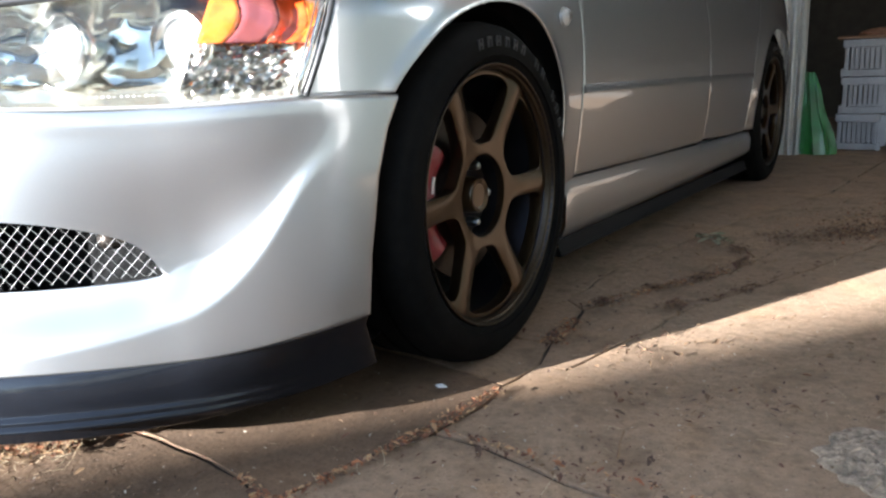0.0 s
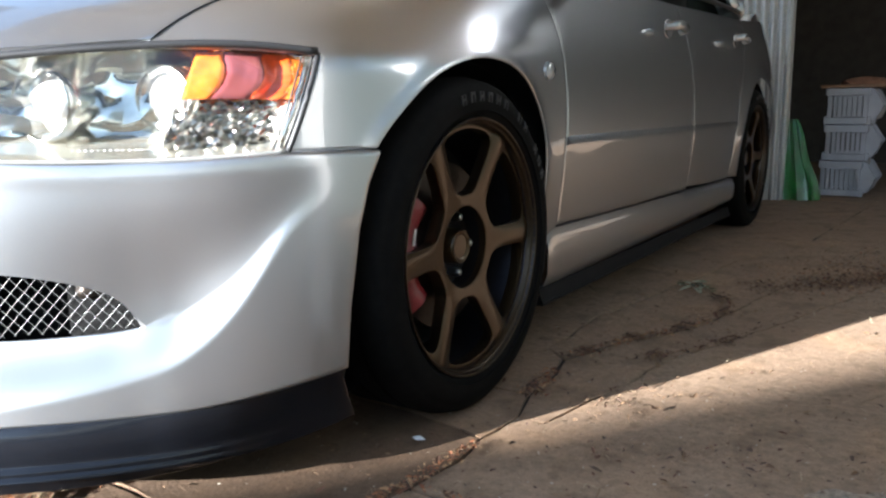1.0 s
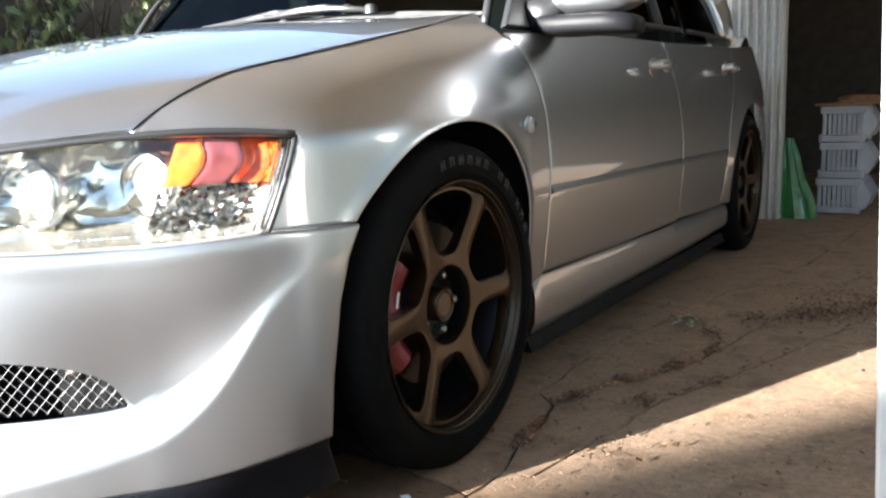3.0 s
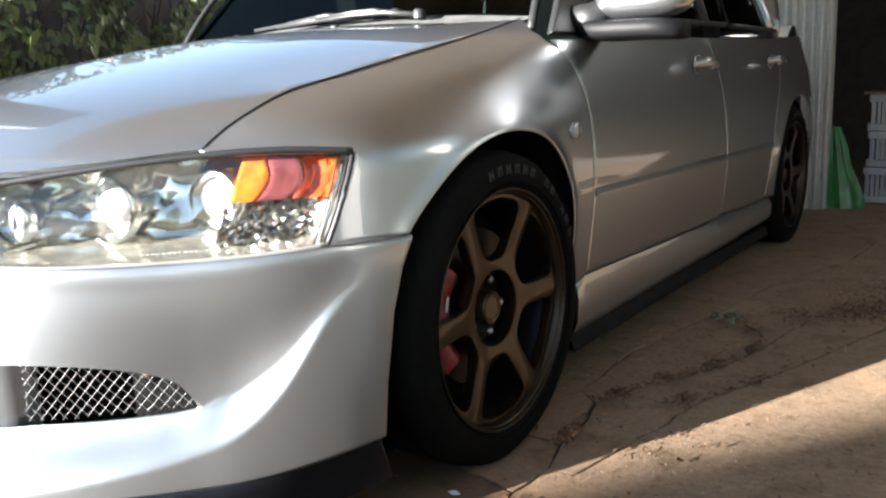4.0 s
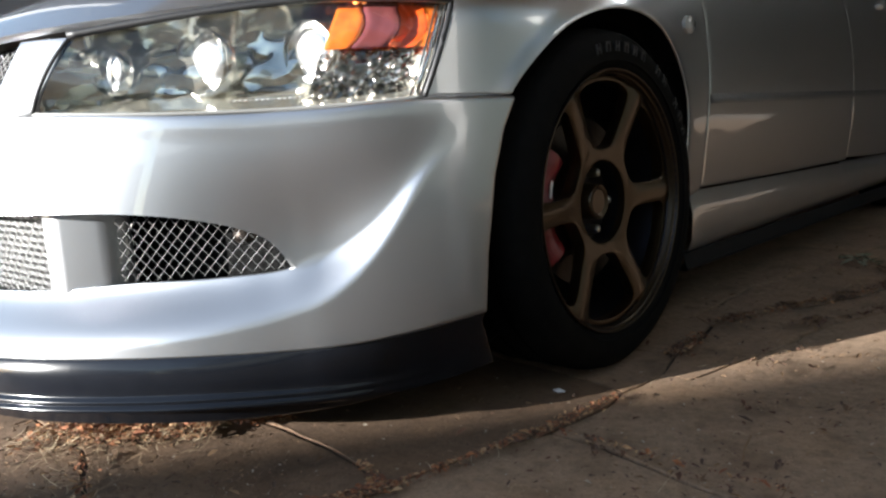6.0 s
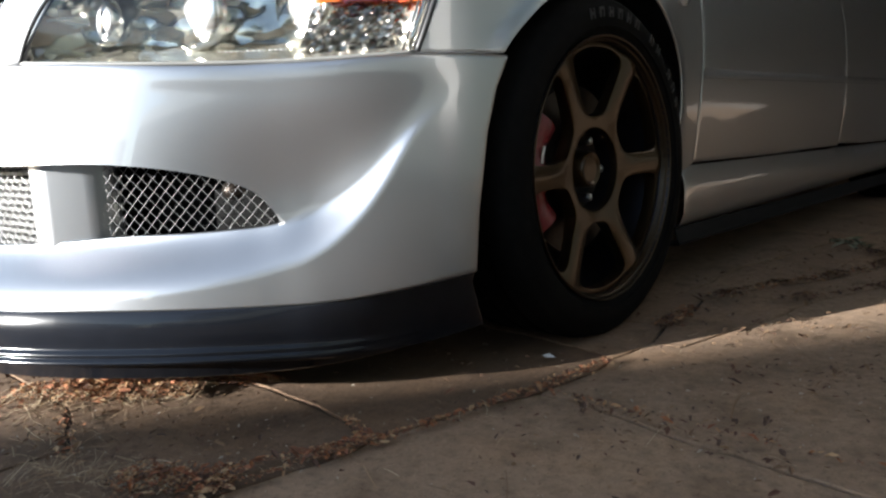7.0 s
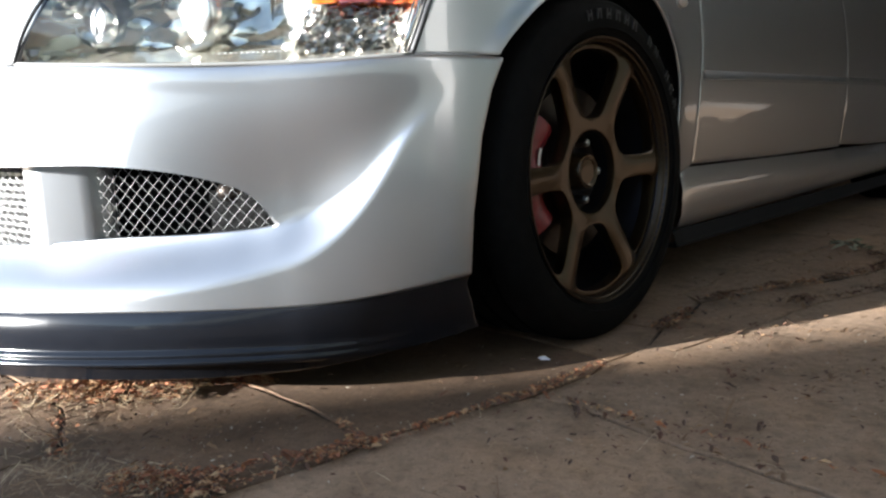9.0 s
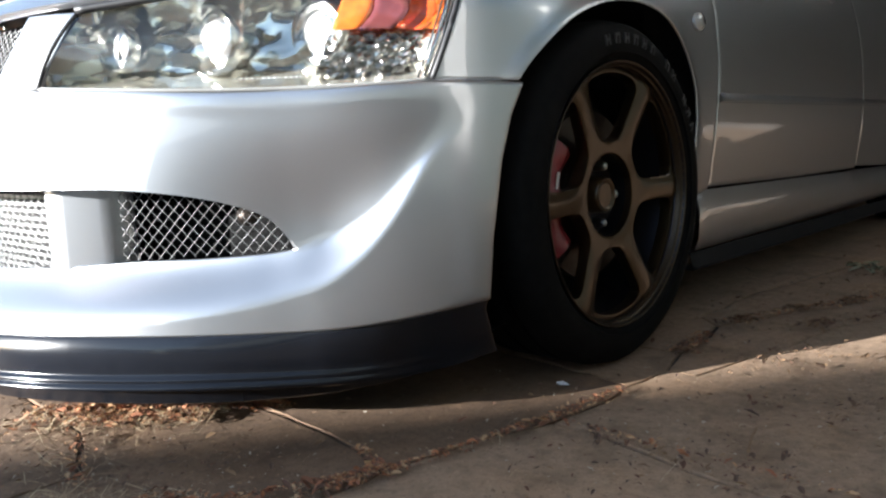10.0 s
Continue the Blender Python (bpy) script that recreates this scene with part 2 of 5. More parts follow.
# fender rails by station along the car
FY = [-.58, -.47, -.38, -.28, -.12, .07, .25, .46]
FENDER = []
FENDER.append(([.690, .704, .705, .703, .700, .695, .690, .685], [.660, .730, .764, .785, .816, .852, .888, .934]))
FENDER.append(([.707, .745, .778, .786, .787, .788, .798, .824], [.656, .704, .728, .744, .768, .798, .830, .868]))
FENDER.append(([0.706, 0.764, 0.824, 0.844, 0.850, 0.852, 0.852, 0.852], [0.660, 0.678, 0.679, 0.686, 0.700, 0.715, 0.722, 0.730]))
FENDER.append(([0.721, 0.779, 0.839, 0.859, 0.865, 0.867, 0.867, 0.867], [0.640, 0.658, 0.659, 0.666, 0.680, 0.695, 0.702, 0.710]))
FENDER.append(([.730, .795, .846, .870, .880, .882, .876, .868], [.600, .605, .605, .610, .615, .620, .620, .620]))
FENDER.append(([.740, .806, .852, .878, .884, .884, .880, .868], [.500, .500, .500, .500, .500, .500, .500, .500]))
FENDER.append(([.760, .822, .852, .868, .874, .874, .866, .848], [.150, .150, .150, .150, .150, .150, .200, .270]))
DZ = [.10, .27, .40, .49, .60, .72, .80, .87, .95]
DX = [.835, .848, .862, .868, .868, .861, .848, .830, .805]
TY = np.linspace(-.58, .46, 130)
TZ = np.linspace(.15, .99, 260)
RAILS = [(curve_of(FY, x, TY), curve_of(FY, z, TY)) for x, z in FENDER]
RAILS.insert(0, (RAILS[0][0] - .10, RAILS[0][1] + .045))
TABLE = np.zeros((130, 260))
for iy in range(130):
    sec = spline([(RAILS[k][0][iy], RAILS[k][1][iy]) for k in range(8)], 240)
    order = np.argsort(sec[:, 1])
    TABLE[iy] = np.interp(TZ, sec[order, 1], sec[order, 0])
for iy in range(130):
    w = np.clip((TY[iy] - .10) / .36, 0, 1)
    w = w * w * (3 - 2 * w)
    w = w * np.clip((.90 - TZ) / .08, 0, 1)
    TABLE[iy] = TABLE[iy] * (1 - w) + curve_of(DZ, DX, TZ) * w


def blur(table, sigma, axis):
    k = np.arange(-3 * sigma, 3 * sigma + 1)
    g = np.exp(-.5 * (k / sigma) ** 2)
    pad = [(3 * sigma, 3 * sigma) if a == axis else (0, 0) for a in (0, 1)]
    big = np.pad(table, pad, mode="reflect", reflect_type="odd")
    return np.apply_along_axis(lambda r: np.convolve(r, g / g.sum(), "valid"), axis, big)


TABLE = blur(blur(TABLE, 7, 0), 2, 1)
ARCH = spline([(.305, .285), (.318, .40), (.305, .53), (.247, .61), (.162, .657), (.06, .674), (-.043, .663), (-.146, .630), (-.241, .573), (-.30, .519), (-.345, .40), (-.362, .28), (-.37, .17)], 60)
RARCH = np.array([(2.625 + .36 * math.cos(a), .33 + .355 * math.sin(a)) for a in np.linspace(math.pi * 1.12, -math.pi * .12, 40)])


def gap_to(P, line):
    d = np.full(len(P), 9.0)
    for a, b in zip(line, line[1:]):
        e = b - a
        t = np.clip(((P - a) @ e) / (e @ e), 0, 1)
        d = np.minimum(d, np.linalg.norm(P - a - t[:, None] * e, axis=1))
    return d


def flank(P):
    """Half width of the body at (y, z)."""
    y, z = P[:, 0], P[:, 1]
    fy, fz = np.clip((y + .58) / 1.04 * 129, 0, 128.999), np.clip((z - .15) / .84 * 259, 0, 258.999)
    i, j = fy.astype(int), fz.astype(int)
    u, v = fy - i, fz - j
    f = (TABLE[i, j] * (1 - u) + TABLE[i + 1, j] * u) * (1 - v) + (TABLE[i, j + 1] * (1 - u) + TABLE[i + 1, j + 1] * u) * v
    d = curve_of(DZ, DX, z)
    d = d - .13 * np.clip((y - 2.85) / .7, 0, 1) ** 1.5
    x = np.where(y > .46, d, f)
    x = x + .007 * np.exp(-(gap_to(P, ARCH) / .018) ** 2) + .012 * np.exp(-(gap_to(P, RARCH) / .06) ** 2)
    return x


def flank_panel(name, outline, s, cell=0.012, push=0.0, mat=PAINT, parent=car, label="", thick=0.004, holes=()):
    P, F = flat_panel(outline, holes, cell)
    V = np.stack([flank(P) + push, P[:, 0], P[:, 1]], 1)
    return part(name, side_of(mesh_of(V, F), s), mat, parent, label, thick=thick, angle=50)


HOODGAP = np.array([(y, z) for y, z in zip(curve_of(FY, FY, np.linspace(-.552, .43, 60)), curve_of(FY, FENDER[0][1], np.linspace(-.552, .43, 60)))])
DOORGAP = spline([(.335, .862), (.408, .762), (.436, .66), (.445, .567), (.436, .434), (.429, .303)], 24)
REARGAP = spline([(1.435, .90), (1.47, .80), (1.52, .62), (1.54, .45), (1.535, .29)], 14)


def shift(line, dy, dz=0.0):
    return [(p[0] + dy, p[1] + dz) for p in line]


def fender(s):
    loop = [(-.549, .672)] + list(map(tuple, HOODGAP)) + [(.44, .935), (.345, .885)] + shift(DOORGAP, -.0014) + [(.425, .300), (.305, .272)]
    loop += list(map(tuple, ARCH[:46])) + [(-.298, .523), (-.435, .524), (-.372, .664), (-.46, .669)]
    ob = flank_panel("front_fender", loop, s, 0.006, label="silver front fender with rolled arch lip")
    y, z = .333, .657
    b = lathe([(-.004, .021), (.002, .020), (.006, .014), (.007, 0.0001)], 24)
    for v in b.verts:
        v.co = Vector((v.co.x + .876, y + v.co.y * 1.25, z + v.co.z * .95))
    part("side_marker", side_of(b, s), material("marker_lens", (.34, .33, .32), .1, 0, coat=1, vary=.2, scale=200), ob, "clear oval side marker lens")
    return ob


both_sides(fender)


def front_door(s):
    loop = shift(DOORGAP, .0014) + [(1.0, .290), (1.532, .283)] + shift(REARGAP[::-1], -.0013) + [(1.0, .893), (.47, .868)]
    ob = flank_panel("front_door", loop, s, 0.014, label="silver front door with pull handle")
    handle(ob, 1.25, .815, s)
    moulding(ob, .452, 1.528, s)
    return ob


def rear_door(s):
    rg = spline([(2.42, .93), (2.36, .82), (2.24, .62), (2.19, .45), (2.16, .27)], 14)
    loop = shift(REARGAP, .0013) + [(1.85, .275), (2.158, .268)] + list(map(tuple, rg[::-1])) + [(1.9, .915)]
    ob = flank_panel("rear_door", loop, s, 0.016)
    handle(ob, 2.16, .835, s)
    moulding(ob, 1.545, 2.19, s)
    return ob


def moulding(door, y0, y1, s):
    """Body-coloured bead along the door, sharp below."""
    y = np.linspace(y0, y1, 30)
    rows = []
    for dx, z in ((0, .512), (.0035, .506), (.0065, .497), (.0065, .4915), (-.001, .4905)):
        rows.append(np.stack([flank(np.stack([y, 0 * y + z - .006 * (y - .44)], 1)) + dx, y, z - .006 * (y - .44)], 1))
    part("moulding", side_of(grid(np.stack(rows), flip=True), s), PAINT, door, angle=60)


def handle(door, y, z, s):
    b = tube([(.868, y - .075, z - .003), (.892, y - .055, z), (.896, y, z + .002), (.890, y + .07, z - .002), (.866, y + .095, z - .006)], [.009, .012, .013, .012, .009], 10)
    for v in b.verts:
        v.co.z = z + (v.co.z - z) * 1.25
    h = part("door_handle", side_of(b, s), PAINT, door, "silver pull handle")
    c = lathe([(-.004, .0001), (.001, .026), (.003, .028), (.0015, .031)], 24)
    for v in c.verts:
        v.co = Vector((v.co.x + .853, y + v.co.y * 1.5, z - .004 + v.co.z))
    part("handle_cup", side_of(c, s), PAINT, door)
    return h


both_sides(front_door)
both_sides(rear_door)


def quarter(s):
    rg = spline([(2.425, .93), (2.365, .82), (2.245, .62), (2.195, .45), (2.163, .27)], 14)
    loop = list(map(tuple, rg)) + [tuple(p) for p in RARCH[2:-2]] + [(3.05, .28), (3.5, .30), (3.53, .60), (3.50, .93), (2.9, .96)]
    return flank_panel("rear_quarter", loop, s, 0.02)


both_sides(quarter)


def skirt(s):
    """Sill moulding below the doors, with a black strip at its foot."""
    ys = np.linspace(.372, 2.24, 40)
    rows = []
    for dx, z0, z1 in ((-.03, .300, .262), (.000, .298, .259), (.010, .250, .228), (.008, .190, .185), (-.004, .163, .160), (-.04, .152, .150)):
        f = (ys - .372) / 1.87
        rows.append(np.stack([.850 + dx + 0 * ys, ys, z0 + (z1 - z0) * f], 1))
    ob = part("side_skirt", side_of(grid(np.stack(rows), flip=True), s), PAINT, car, "silver sill moulding", thick=.004, angle=70)
    rows = []
    for x, z in ((.815, .152), (.838, .158), (.842, .150), (.846, .130), (.851, .126), (.850, .119), (.80, .116)):
        f = (ys - .372) / 1.87
        rows.append(np.stack([x + 0 * ys, ys - .008, z - .020 * f], 1))
    part("skirt_extension", side_of(grid(np.stack(rows), flip=True), s), STRIP, car, "satin black sill strip", thick=.003, angle=50)
    return ob


both_sides(skirt)

# ---- bonnet ----
HOODY = [-.548, -.51, -.47, -.38, -.28, -.20, -.12, -.03, .07, .17, .28, .37]
HOODS = [
    [(x + .0015, y, z + .0004) for x, y, z in zip(flank(np.stack([HOODY, curve_of(FY, FENDER[0][1], HOODY)], 1)), HOODY, curve_of(FY, FENDER[0][1], HOODY))],
    [(.56, -.702, .668), (.55, -.60, .728), (.54, -.42, .788), (.53, -.15, .848), (.52, .10, .890), (.50, .385, .928)],
    [(.30, -.832, .656), (.30, -.72, .723), (.30, -.52, .790), (.30, -.22, .857), (.30, .05, .904), (.29, .335, .938)],
    [(0, -.875, .645), (0, -.76, .715), (0, -.55, .790), (0, -.25, .863), (0, .02, .910), (0, .31, .942)],
]


def hood():
    G = loft(HOODS, 60, 34)
    H = G[::-1][1:].copy()
    H[:, :, 0] *= -1
    G = np.concatenate([G, H], 0)
    G = np.concatenate([G[:, :1] + np.array([0, .006, -.007]), G], 1)
    ob = part("hood", grid(G, flip=True), PAINT, car, "silver bonnet with cooling vent", thick=.002, angle=50)
    rim = [(-.40, -.58), (-.12, -.60), (-.09, -.58), (-.10, -.46), (-.13, -.43), (-.38, -.42), (-.42, -.44), (-.42, -.56)]
    c = np.mean(rim, 0)
    rows = []
    for k, dz in ((1.06, -.004), (1.03, .001), (1.0, .001), (.96, -.004)):
        q = [c + (np.array(p) - c) * k for p in rim]
        rows.append([(x, y, .764 + (y + .6) * .31 + dz) for x, y in q])
    part("vent_frame", grid(np.array(rows), flip=False, wrap=True), PAINT, ob, angle=60)
    well = mesh_of([(x, y, .767 + (y + .6) * .31) for x, y in rim], [tuple(range(8))])
    part("vent_well", well, DARK, ob, "dark vent opening", smooth=False)
    for k in range(4):
        y = -.585 + k * .042
        b = box((-.40, y, .767 + (y + .6) * .31), (-.11, y + .022, .771 + (y + .6) * .31))
        part("vent_slat", b, TRIM, ob, bevel=.002)
    return ob


hood()


def hood_gap_line(s):
    """Dark bead added for the shade in the shut line beside the bonnet, thinning towards the screen."""
    y = np.linspace(-.550, .43, 50)
    z = curve_of(FY, FENDER[0][1], y)
    x = flank(np.stack([y, z], 1))
    r = [float(v) for v in .0004 + .0017 * np.clip((-.28 - y) / .2, 0, 1) + .0005 * np.clip((y - .15) / .2, 0, 1)]
    part("hood_gap_line", side_of(tube([tuple(p) for p in np.stack([x + .0008, y, z], 1)], r, 6), s), TRIM, car, angle=180)


both_sides(hood_gap_line)

# ---- nose: bumper cover with the scooped ducts ----
TIP = .676
S = np.concatenate([np.linspace(0, .40, 22)[:-1], np.linspace(.40, TIP, 60)[:-1], np.linspace(TIP, 1.0, 60)])
ZONE = [0, .25, .37, .46, .52, .58, .62, .65, TIP, .72, .76, .80, .835, .88, .94, 1.0]


def along(values):
    return np.interp(S, ZONE, values)


def soft(values):
    return curve_of(ZONE, values, S)


def arch_end(z):
    """Where along the plan each height ends at the wheel arch."""
    stop = np.interp(z, [.07, .10, .17, .28, .40, .47, .519], [.970, .958, .930, .938, .956, .976, 1.0])
    return np.where(S > .7, .7 + (S - .7) / .3 * (stop - .7), S)


def bumper():
    """Cover as one smooth skin: a raked face with a scoop that starts in the duct and dies out towards the wheel."""
    tip = np.array(ZONE) <= TIP
    zone = list(np.array(ZONE)[tip])
    sl = np.minimum(S, TIP)
    top = soft([.535, .533, .532, .527, .523, .519, .517, .516, .516, .516, .517, .519, .520, .521, .520, .518])
    roof = curve_of(zone, [.395, .393, .390, .386, .378, .364, .349, .330, .286], sl)
    floor_ = curve_of(zone, [.262, .266, .270, .276, .277, .278, .280, .282, .286], sl)
    past = np.clip((S - TIP) / (1 - TIP), 0, 1)
    roof, floor_ = roof + .16 * past, floor_ + .16 * past
    ridge = soft([.203, .206, .209, .213, .216, .221, .226, .231, .237, .250, .271, .303, .345, .410, .466, .490])
    low = curve_of([0, .24, .43, .58, .72, .84, .92, 1], [.176, .176, .177, .172, .168, .173, .180, .188], S)
    fade = 1 - np.clip((S - .71) / .23, 0, 1) ** 2 * (3 - 2 * np.clip((S - .71) / .23, 0, 1))
    scoop = curve_of([0, .25, .37, .46, .52, .58, .62, .65, TIP, .72, .80, 1.0], [.060, .060, .058, .055, .050, .044, .039, .036, .033, .034, .033, .030], S) * fade
    dent = curve_of([0, .30, .44, .54, .62, TIP, .72, .80, 1.0], [0, .0, .004, .0125, .024, .032, .0345, .033, .030], S) * fade
    rake = soft([.030, .030, .030, .029, .028, .026, .024, .022, .020, .017, .013, .009, .006, .003, .001, 0])

    def ease(t):
        t = np.clip(t, 0, 1)
        return t * t * (3 - 2 * t)

    def out(z, depth):
        v = (top - z) / (top - low)
        u = (z - ridge) / (top - ridge)
        g = ease((u + .07) / .27) * (1 - ease((u - .26) / .67))
        return .005 + 1.42 * rake * v ** 1.1 + .012 * v * (1 - v) + .0022 * ease((S - .42) / .16) * (1 - ease((S - .74) / .18)) * np.exp(-((top - .016 - z) / .014) ** 2) - depth * g

    def row(z, o):
        p = plan_at(arch_end(z), o)
        return np.stack([p[:, 0], p[:, 1], z], 1)

    U = [row(top + .004, out(top, dent) - .032), row(top + .003, out(top, dent) - .009), row(top + .001, out(top, dent) - .003)]
    for k in range(26):
        z = top - .003 - (top - .003 - roof) * k / 25
        U.append(row(z, out(z, dent)))
    D = []
    for k in range(36):
        z = floor_ + (low - floor_) * k / 35
        D.append(row(z, out(z, scoop)))
    U, D = np.stack(U), np.stack(D)
    nu = len(S)
    edge = U[-1].copy()
    right = S >= TIP - 1e-6
    D[0][right] = edge[right]
    # returns into the mouth
    p = plan_at(S, -.035)
    back = np.stack([p[:, 0], p[:, 1], edge[:, 2] + .012], 1)
    rows = np.concatenate([U, D], 0)
    nvU = len(U)
    verts = list(rows.reshape(-1, 3)) + list(back)
    faces = []
    for j in range(len(rows) - 1):
        for i in range(nu - 1):
            if j == nvU - 1:
                continue
            faces.append((j * nu + i, (j + 1) * nu + i, (j + 1) * nu + i + 1, j * nu + i + 1))
    base = len(rows) * nu
    for i in range(nu - 1):
        if S[i + 1] <= TIP:
            a = (nvU - 1) * nu
            faces.append((a + i, base + i, base + i + 1, a + i + 1))
    bm = mesh_of(verts, faces)
    m = mesh_of([(-x, y, z) for x, y, z in verts], [f[::-1] for f in faces])
    me = bpy.data.meshes.new("half")
    m.to_mesh(me)
    m.free()
    bm.from_mesh(me)
    bpy.data.meshes.remove(me)
    bmesh.ops.remove_doubles(bm, verts=bm.verts[:], dist=.0006)
    return part("front_bumper", bm, PAINT, car, "silver bumper with scooped side ducts", thick=.004, angle=60)


nose = bumper()


def screen(name, pts, bm_depth, step, parent, tilt=1.0, wire=.0011, label=""):
    """Diamond wire screen over a quad-like patch: pts(u, v) gives its surface."""
    bm = bmesh.new()
    W, H = pts["size"]
    fn = pts["at"]
    n = int((W + H / tilt) / step)
    for k in range(-int(H / tilt / step) - 1, n + 1):
        for sgn in (1, -1):
            line = []
            for q in np.linspace(0, 1, 40):
                v = q * H
                u = k * step + (v / tilt if sgn > 0 else (H - v) / tilt)
                if 0 <= u <= W:
                    r = fn(u / W, q)
                    if r is not None:
                        line.append(r)
                        continue
                if len(line) > 1:
                    tube(line, wire, 4, bm)
                line = []
            if len(line) > 1:
                tube(line, wire, 4, bm)
    return tagged(part(name, bm, WIRE, parent, label, angle=180), kind="stuff")


def duct(s):
    """Side duct: wire screen set back in the mouth, a dark well behind, a strut on its inner side."""
    a, b = .440, TIP + .004

    def at(u, q):
        t = a + (b - a) * u
        zr = np.interp(t, ZONE, [.395, .393, .390, .386, .378, .364, .349, .330, .286, .305, .335, .365, .400, .42, .42, .42]) + .006
        zf = np.interp(t, ZONE, [.262, .266, .270, .276, .277, .278, .280, .282, .286, .305, .335, .365, .400, .42, .42, .42]) - .002
        z = .272 + .115 * q
        if z > zr or z < zf:
            return None
        d = float(np.interp(t, [a, .6, b], [-.040, -.034, -.020]))
        p = plan_at(np.array([t]), np.array([d]))[0]
        return (s * p[0], p[1], z)

    sc = screen("duct_screen", {"size": (.30, .115), "at": at}, 0, .0200, nose, 1.0, .0006, "diamond wire screen in the side duct")
    rows = []
    for d, z0, z1 in ((-.046, .262, .40), (-.16, .24, .42)):
        t = np.linspace(a - .02, TIP + .02, 12)
        p = plan_at(t, np.interp(t, [a, TIP], [d, d * .5]))
        rows.append(np.stack([s * p[:, 0], p[:, 1], 0 * t + z0], 1))
        rows.append(np.stack([s * p[:, 0], p[:, 1], 0 * t + z1], 1))
    G = np.stack([rows[0], rows[2], rows[3], rows[1]])
    part("duct_well", grid(G), DARK, nose, "dark duct interior", smooth=False)
    # parts seen in the duct's dark
    blob = bmesh.new()
    bmesh.ops.create_uvsphere(blob, u_segments=16, v_segments=10, radius=.02)
    for v in blob.verts:
        v.co = Vector((s * .60 + v.co.x, -.62 + v.co.y, .335 + v.co.z * .8))
    part("horn", blob, DISC, nose, "dull metal horn behind the screen")
    c = lathe([(-.03, .0001), (-.03, .036), (.02, .038), (.022, .034), (.022, .0001)], 24, "y")
    for v in c.verts:
        v.co = Vector((v.co.x * .7 + s * .655, v.co.y - .53, v.co.z * .8 + .302))
    part("washer_bottle", c, material("milky_plastic", (.34, .33, .30), .5, vary=.2), nose, "pale plastic canister behind the screen")
    # strut between the side duct and the middle mouth
    rows = []
    for t, d in ((.325, -.085), (.332, -.030), (.345, -.012), (.37, -.018), (.41, -.036), (.438, -.042), (.444, -.075)):
        p = plan_at(np.array([t]), np.array([d]))[0]
        z = np.linspace(.255, .405, 10)
        rows.append(np.stack([s * p[0] + 0 * z, p[1] + 0 * z, z], 1))
    part("mouth_strut", grid(np.stack(rows), flip=s > 0), PAINT, nose, "silver upright between the mouth and the side duct", angle=80)


both_sides(duct)


def middle_mouth():
    def at(u, q):
        t = -.335 + .67 * u
        p = plan_at(np.array([abs(t)]), np.array([-.075]))[0]
        z = .225 + .19 * q
        return (math.copysign(p[0], t), p[1], z)

    screen("mouth_screen", {"size": (.72, .19), "at": at}, 0, .0185, nose, 1.0, .0008, "diamond wire screen before the intercooler")
    core = bmesh.new()
    for k in range(16):
        box((-.36, -.80, .225 + k * .012), (.36, -.765, .231 + k * .012), core)
    tagged(part("intercooler", core, CORE, nose, "finned alloy intercooler", smooth=False), kind="stuff")
    part("mouth_well", box((-.38, -.76, .20), (.38, -.72, .42)), DARK, nose, smooth=False)


middle_mouth()


def lip():
    """Black chin spoiler under the bumper, with a beaded lower edge."""
    prof = [(.002, .003), (.006, -.004), (.010, -.014), (.0115, -.026), (.011, -.038), (.0095, -.048), (.0085, -.0535), (.0105, -.0565), (.0145, -.0585), (.0165, -.0615), (.0150, -.0650), (.0150, -.0665), (.0190, -.0685), (.0215, -.0720), (.0195, -.0755), (.012, -.0780), (-.006, -.0795), (-.020, -.088), (-.027, -.108), (-.034, -.112), (-.13, -.108)]
    low = curve_of([0, .24, .43, .58, .72, .84, .92, 1], [.176, .176, .177, .172, .168, .173, .180, .188], S)
    tuck = np.clip((S - .55) / .37, 0, 1)
    tuck = tuck * tuck * (3 - 2 * tuck)
    rake = soft([.030, .030, .030, .029, .028, .026, .024, .022, .020, .017, .013, .009, .006, .003, .001, 0])
    G = []
    for o, dz in prof:
        deep = min(1, max(0, -dz / .078))
        z = low + dz * (1 + (.25 if dz > -.079 else -.05) * tuck)
        off = o * (1 - tuck) + tuck * (.002 - .034 * deep ** .8 + min(0, o))
        p = plan_at(arch_end(z), off + .001 + 1.42 * rake)
        G.append(np.stack([p[:, 0], p[:, 1], z], 1))
    G = np.stack(G)
    H = G[:, ::-1][:, :-1].copy()
    H[:, :, 0] *= -1
    return part("front_lip", grid(np.concatenate([H, G], 1)[:, :], flip=True), GLOSS_BLACK, car, "gloss black chin spoiler", thick=.003, angle=75)


lip()

# ---- head lamps ----
LETTERPALE = material("moulded_marking", (.42, .42, .40), .5, vary=.2)
SEALGREY = material("grey_lens_edge", (.20, .20, .19), .4, vary=.2)

LTOP = [(.462, -.790, .640), (.595, -.662, .660), (.692, -.561, .670), (.775, -.462, .672), (.834, -.376, .664)]
LBOT = [(.416, -.838, .535), (.56, -.740, .524), (.69, -.607, .519), (.775, -.514, .521), (.826, -.440, .525)]


def lamp_point(u, v, depth=0.0):
    """A place behind the lens: u inner to outer, v bottom to top."""
    a, b = spline(LBOT, np.array([u]))[0], spline(LTOP, np.array([u]))[0]
    p = a + (b - a) * v
    t = spline(LBOT, np.array([max(0, u - .02), min(1, u + .02)]))
    d = t[1] - t[0]
    n = np.array([d[1], -d[0], 0]) / np.linalg.norm(d[:2])
    return p + n * (.014 * 4 * v * (1 - v) - depth)


